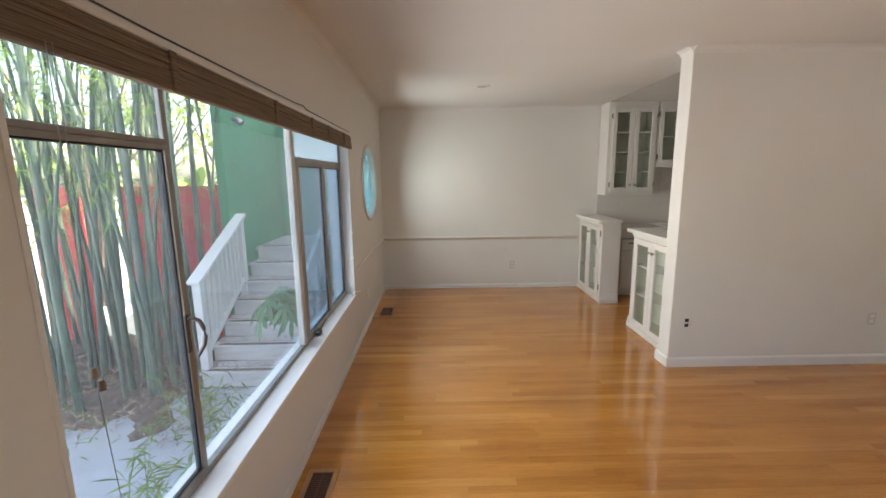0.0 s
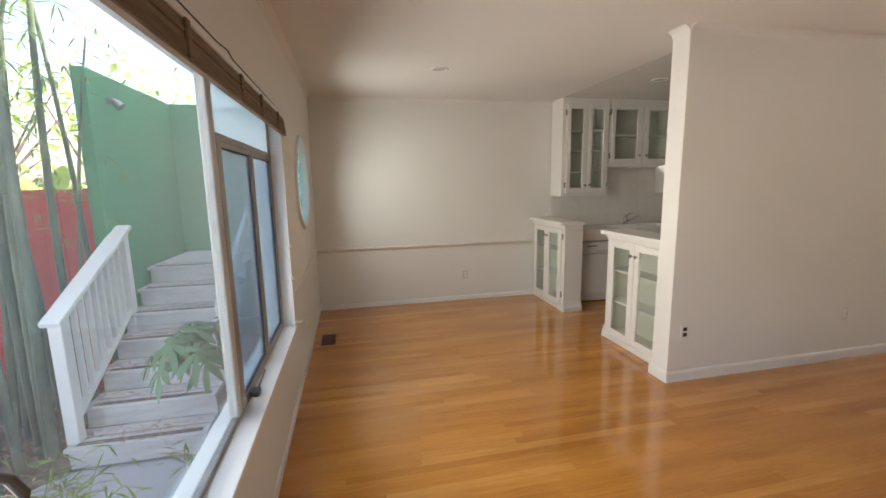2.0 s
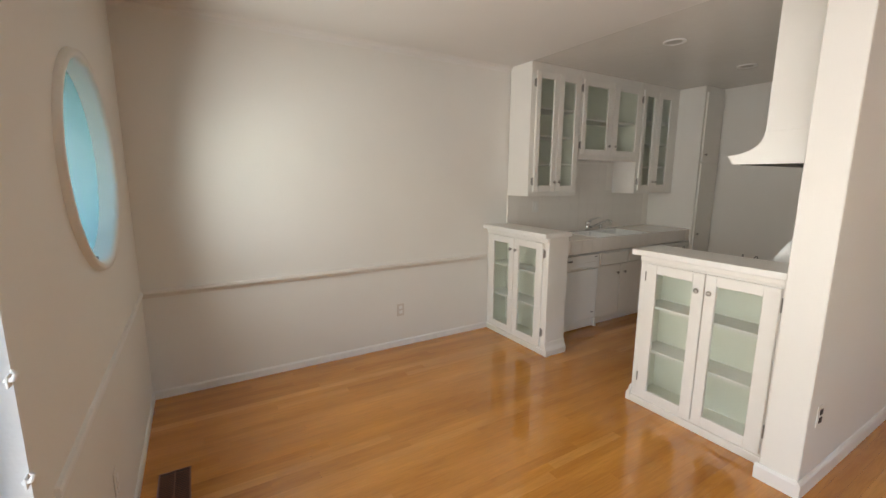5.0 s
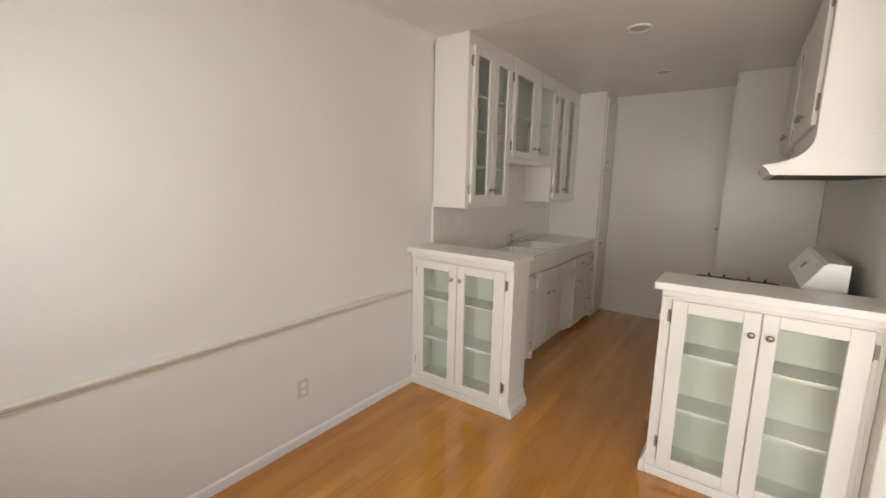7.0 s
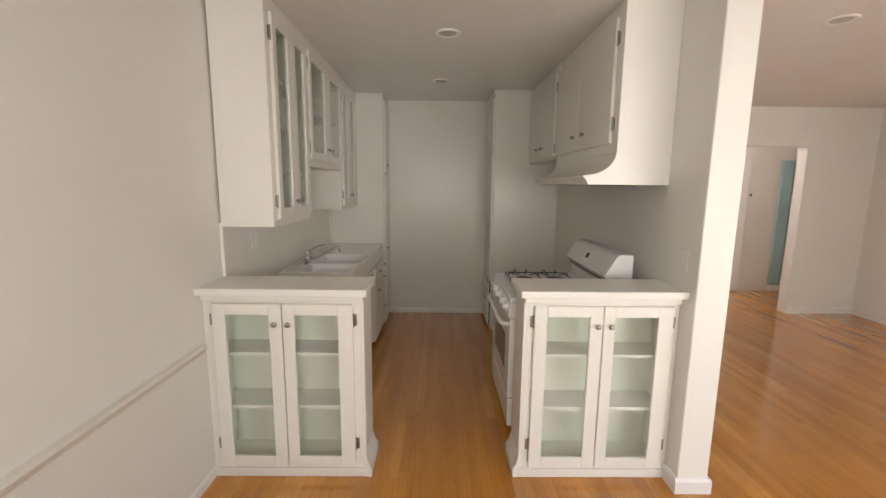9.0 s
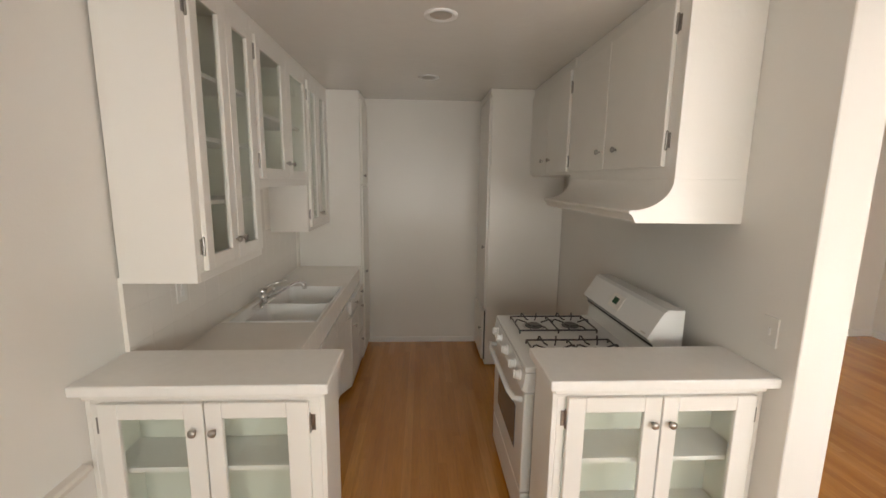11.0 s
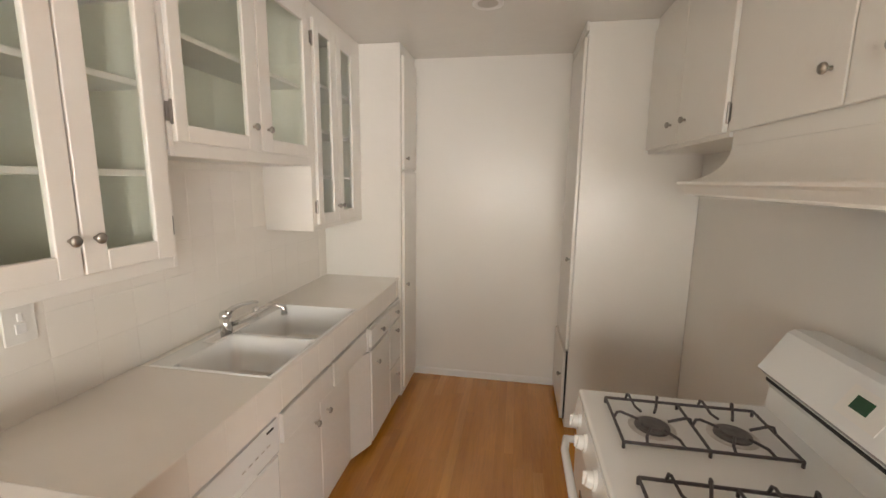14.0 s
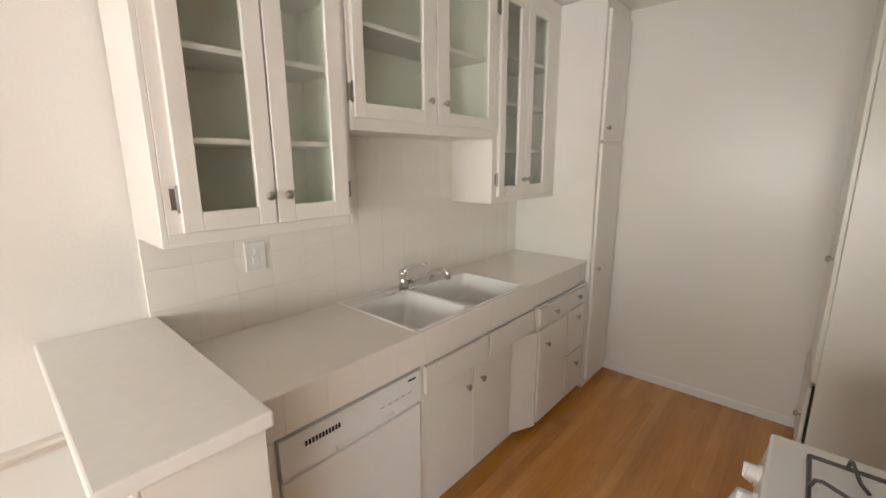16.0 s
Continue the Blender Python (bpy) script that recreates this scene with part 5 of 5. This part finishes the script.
# hand-leaved shrub beside the stairs
sh = thing("hand_leaf_shrub", (-0.92, 4.9, GZ), "green shrub with large hand-shaped leaves beside the stairs", "shrub")
stems, lv = B(), B()
tube(stems, [(-0.62, 5.1, GZ), (-0.66, 5.08, -0.1), (-0.74, 5.05, 0.3)], [0.014, 0.012, 0.009], 7)
for k in range(22):
    a = rnd(1.0, 5.4)
    rr = rnd(0.1, 0.42)
    top = Vector((-0.86 + rr * 0.8 * math.cos(a), 5.02 + rr * 0.75 * math.sin(a), rnd(0.36, 0.62)))
    tube(stems, [(-0.74, 5.05, 0.25 + 0.02 * (k % 4)), tuple((Vector((-0.76, 5.05, 0.3)) + top) / 2 + Vector((0, 0, 0.05))), tuple(top)], 0.0035, 5)
    tilt = Vector((math.cos(a) * 0.9, math.sin(a) * 0.9, 0.8)).normalized()
    q = tilt.to_track_quat("Z", "Y")
    for j in range(7):
        g = radians(-140 + j * 46)
        d = (q @ Vector((math.cos(g), math.sin(g), -0.15))).normalized()
        side = d.cross(tilt).normalized()
        L, W = rnd(0.12, 0.18), rnd(0.020, 0.029)
        pts = [(0, 0), (0.25, 0.5), (0.6, 1.0), (0.82, 0.7), (1.0, 0), (0.82, -0.7), (0.6, -1.0), (0.25, -0.5)]
        lv.faces.new([lv.verts.new(top + d * L * u + side * W * w - Vector((0, 0, 0.45 * L * u * u))) for u, w in pts])
part("stems", stems, CULM, sh)
part("leaves", lv, FATSIA, sh, "large lobed leaves")

# broad leaves of two palms beyond the window
def broad_leaf(bm, a, c, width, sag):
    """A long paddle leaf from a to c with a folded midrib."""
    a, c = Vector(a), Vector(c)
    d = (c - a).normalized()
    s = d.cross(Vector((0, 0, 1))).normalized()
    rows_ = []
    for k in range(11):
        f = k / 10
        w = width * (math.sin(math.pi * min(1, f * 0.92 + 0.06)) ** 0.6)
        p = a.lerp(c, f) - Vector((0, 0, sag * f * f))
        rows_.append([bm.verts.new(p - s * w / 2 - Vector((0, 0, 0.05 * w))), bm.verts.new(p), bm.verts.new(p + s * w / 2 - Vector((0, 0, 0.05 * w)))])
    for r0, r1 in zip(rows_, rows_[1:]):
        for k in range(2):
            bm.faces.new((r0[k], r0[k + 1], r1[k + 1], r1[k]))


bp = thing("banana_plant", (-1.9, 3.3, GZ), "tall banana plant with one broad translucent green leaf overhead", "plant")
part("stem", tube(B(), [(-1.9, 2.4, GZ), (-1.88, 2.42, 1.0), (-1.8, 2.6, 2.4)], [0.06, 0.05, 0.03], 10), CULM, bp)
b = B()
broad_leaf(b, (-1.8, 2.6, 2.4), (-1.2, 4.0, 2.5), 0.42, 0.12)
broad_leaf(b, (-1.8, 2.6, 2.4), (-2.6, 1.6, 3.0), 0.42, 0.3)
part("leaf_blade", b, LEAF, bp, "broad folded leaf blade")
b = B()
bp2 = thing("broad_leaf_plant", (-3.1, 7.7, GZ), "yellow-green broad-leaved plant showing over the red fence", "plant")
part("stem", tube(B(), [(-3.15, 7.7, GZ), (-3.14, 7.7, 1.45)], [0.04, 0.02], 8), CULM, bp2)
broad_leaf(b, (-3.25, 7.7, 1.42), (-3.0, 7.62, 1.85), 0.3, 0.0)
broad_leaf(b, (-3.14, 7.7, 1.4), (-3.5, 7.8, 1.75), 0.25, 0.1)
part("leaf_blade", b, FARLEAF, bp2, "sunlit leaf blade")

# low grass-like bamboo shoots, dry litter
b = B()
for k in range(700):
    x, y = rnd(-2.9, -0.6), rnd(3.4, 5.3)
    if rnd(0, 1) > 0.5 and x > -2.0:
        continue
    cl_ = noise.noise(Vector((x * 1.8, y * 1.8, 5)))
    if cl_ < 0.05:
        continue
    z = GZ + rnd(0.02, 0.35)
    leaf(b, Vector((x, y, z)), Vector((rnd(-1, 1), rnd(-1, 1), rnd(-0.1, 0.7))), Vector((0, 0, 1)), rnd(0.1, 0.2), rnd(0.012, 0.022))
for k in range(46):
    x, y = rnd(-1.9, -0.6), rnd(3.3, 4.85)
    if x < -1.5 and y < 4.2:
        continue
    top = Vector((x + rnd(-0.25, 0.25), y + rnd(-0.25, 0.25), GZ + rnd(0.2, 0.6)))
    foot = Vector((x, y, GZ))
    tube(b, [tuple(foot), tuple((foot + top) / 2 + Vector((0, 0, 0.08))), tuple(top)], [0.003, 0.0025, 0.0015], 4)
    for j in range(13):
        f = rnd(0.3, 1.0)
        p = foot.lerp(top, f) + Vector((0, 0, 0.16 * (f - f * f)))
        leaf(b, p, Vector((rnd(-1, 1), rnd(-1, 1), rnd(-0.5, 0.5))), Vector((rnd(-.3, .3), rnd(-.3, .3), 1)), rnd(0.10, 0.19), rnd(0.012, 0.022))
tagged(part("low_foliage", b, LEAF), "low thin-leaved shoots along the courtyard slab", "undergrowth", kind="stuff")
b = B()
for k in range(4200):
    x, y = rnd(-5.6, -1.7), rnd(4.4, 6.75)
    if noise.noise(Vector((x * 2, y * 2, 1))) < -0.15 or (x > -2.05 and y > 5.2):
        continue
    leaf(b, Vector((x, y, GZ + rnd(0.03, 0.13) if x < -2.0 else GZ + rnd(0.015, 0.03))), Vector((rnd(-1, 1), rnd(-1, 1), rnd(-0.2, 0.35))), Vector((rnd(-.5, .5), rnd(-.5, .5), 1)), rnd(0.06, 0.14), rnd(0.01, 0.02))
for k in range(620):
    s = random.randrange(0, 7)
    leaf(b, Vector((rnd(SL, SR - 0.1), 5.38 + RUN * s + rnd(0, 0.2), -0.395 + RISE * s + 0.008)), Vector((rnd(-1, 1), rnd(-1, 1), 0.05)), Vector((0, 0, 1)), rnd(0.04, 0.10), rnd(0.008, 0.02))
tagged(part("leaf_litter", b, LITTER), "dry brown bamboo leaves on bed and stairs", "leaf litter", kind="stuff")

# trees behind the fence


def tree(x, y, h, spread, seed, n=800):
    random.seed(seed)
    t = thing("garden_tree", (x, y, GZ), "sunlit leafy tree with yellow-green foliage behind the fence", "tree")
    b = B()
    tube(b, [(x, y, GZ), (x + 0.1, y, GZ + h * 0.35), (x - 0.05, y + 0.1, GZ + h * 0.8)], [0.12, 0.09, 0.04], 9)
    clumps = []
    for k in range(16):
        a = rnd(0, 6.28)
        p = Vector((x + spread * rnd(0.3, 1) * math.cos(a), y + spread * rnd(0.3, 1) * math.sin(a), GZ + h * rnd(0.15, 1.0)))
        tube(b, [(x, y, GZ + h * 0.35), tuple(p)], [0.04, 0.012], 5)
        clumps.append(p)
    part("trunk", b, MULCH, t)
    b = B()
    for k in range(n):
        c = random.choice(clumps)
        p = c + Vector((random.gauss(0, 0.4), random.gauss(0, 0.4), random.gauss(0, 0.35)))
        leaf(b, p, Vector((rnd(-1, 1), rnd(-1, 1), rnd(-0.8, 0.5))), Vector((rnd(-.6, .6), rnd(-.6, .6), 1)), rnd(0.12, 0.26), rnd(0.06, 0.12))
    part("crown", b, FARLEAF, t)


for i, (x, y, h, s) in enumerate(((-3.4, 9.8, 3.6, 1.1), (-5.6, 8.6, 5.0, 1.7), (-8.2, 7.2, 5.0, 1.8), (-7.6, 4.2, 4.5, 1.6), (-6.4, 11.5, 6.0, 2.0), (-10.5, 10.5, 7.0, 2.6))):
    tree(x, y, h, s, 100 + i)

# ---- strip floor ----
random.seed(5)
SW = 0.0572
rows = []
y = YS
strips = []
while y < YN:
    x = XW - rnd(0, 0.8)
    while x < (7.0 if 0.50 < y < 3.07 else XL):
        L = rnd(0.45, 1.7)
        a, c = max(x, XW), min(x + L, 7.0 if 0.50 < y < 3.07 else XE)
        if c - a > 0.03:
            strips.append((a, c, y, min(y + SW, YN)))
        x += L
        if 0.50 < y < 3.07 and XL <= x < 7.0:
            continue
    y += SW
hall_fill = [s for s in strips]
near, far = [], []
for s in strips:
    cx, cy = (s[0] + s[1]) / 2, (s[2] + s[3]) / 2
    (near if (0.0 < cx < 2.75 and 3.55 < cy < 7.0) else far).append(s)
floor = structure("floor", box(B(), XW, 7.0, YS, YN, -0.0078, -0.004), mat("floor_joint", (0.24, 0.10, 0.03), 0.7), "glossy orange oak strip floor", "floor")
WHERE.pop(floor.name, None)
for s in near[:300]:
    me = bpy.data.meshes.new("floor_strip")
    bm = B()
    w2, d2 = (s[1] - s[0]) / 2, (s[3] - s[2]) / 2
    e = 0.0002
    box(bm, -w2 + e, w2 - e, -d2 + e, d2 - e, -0.0035, 0.0)
    bm.to_mesh(me)
    bm.free()
    me.materials.append(OAK)
    ob = new("floor_strip", me)
    ob.location = ((s[0] + s[1]) / 2, (s[2] + s[3]) / 2, 0)
    ob.parent = floor
vs, fs = [], []
for a, c, ya, yb in far + near[300:]:
    e = 0.0002
    i = len(vs)
    vs += [(a + e, ya + e, 0), (c - e, ya + e, 0), (c - e, yb - e, 0), (a + e, yb - e, 0), (a + e, ya + e, -0.0035), (c - e, ya + e, -0.0035), (c - e, yb - e, -0.0035), (a + e, yb - e, -0.0035)]
    fs += [(i, i + 1, i + 2, i + 3), (i, i + 4, i + 5, i + 1), (i + 1, i + 5, i + 6, i + 2), (i + 2, i + 6, i + 7, i + 3), (i + 3, i + 7, i + 4, i)]
me = bpy.data.meshes.new("floor_strips")
me.from_pydata(vs, [], fs)
me.materials.append(OAK)
ob = tagged(new("floor_strips", me), kind="stuff")
ob.parent = floor
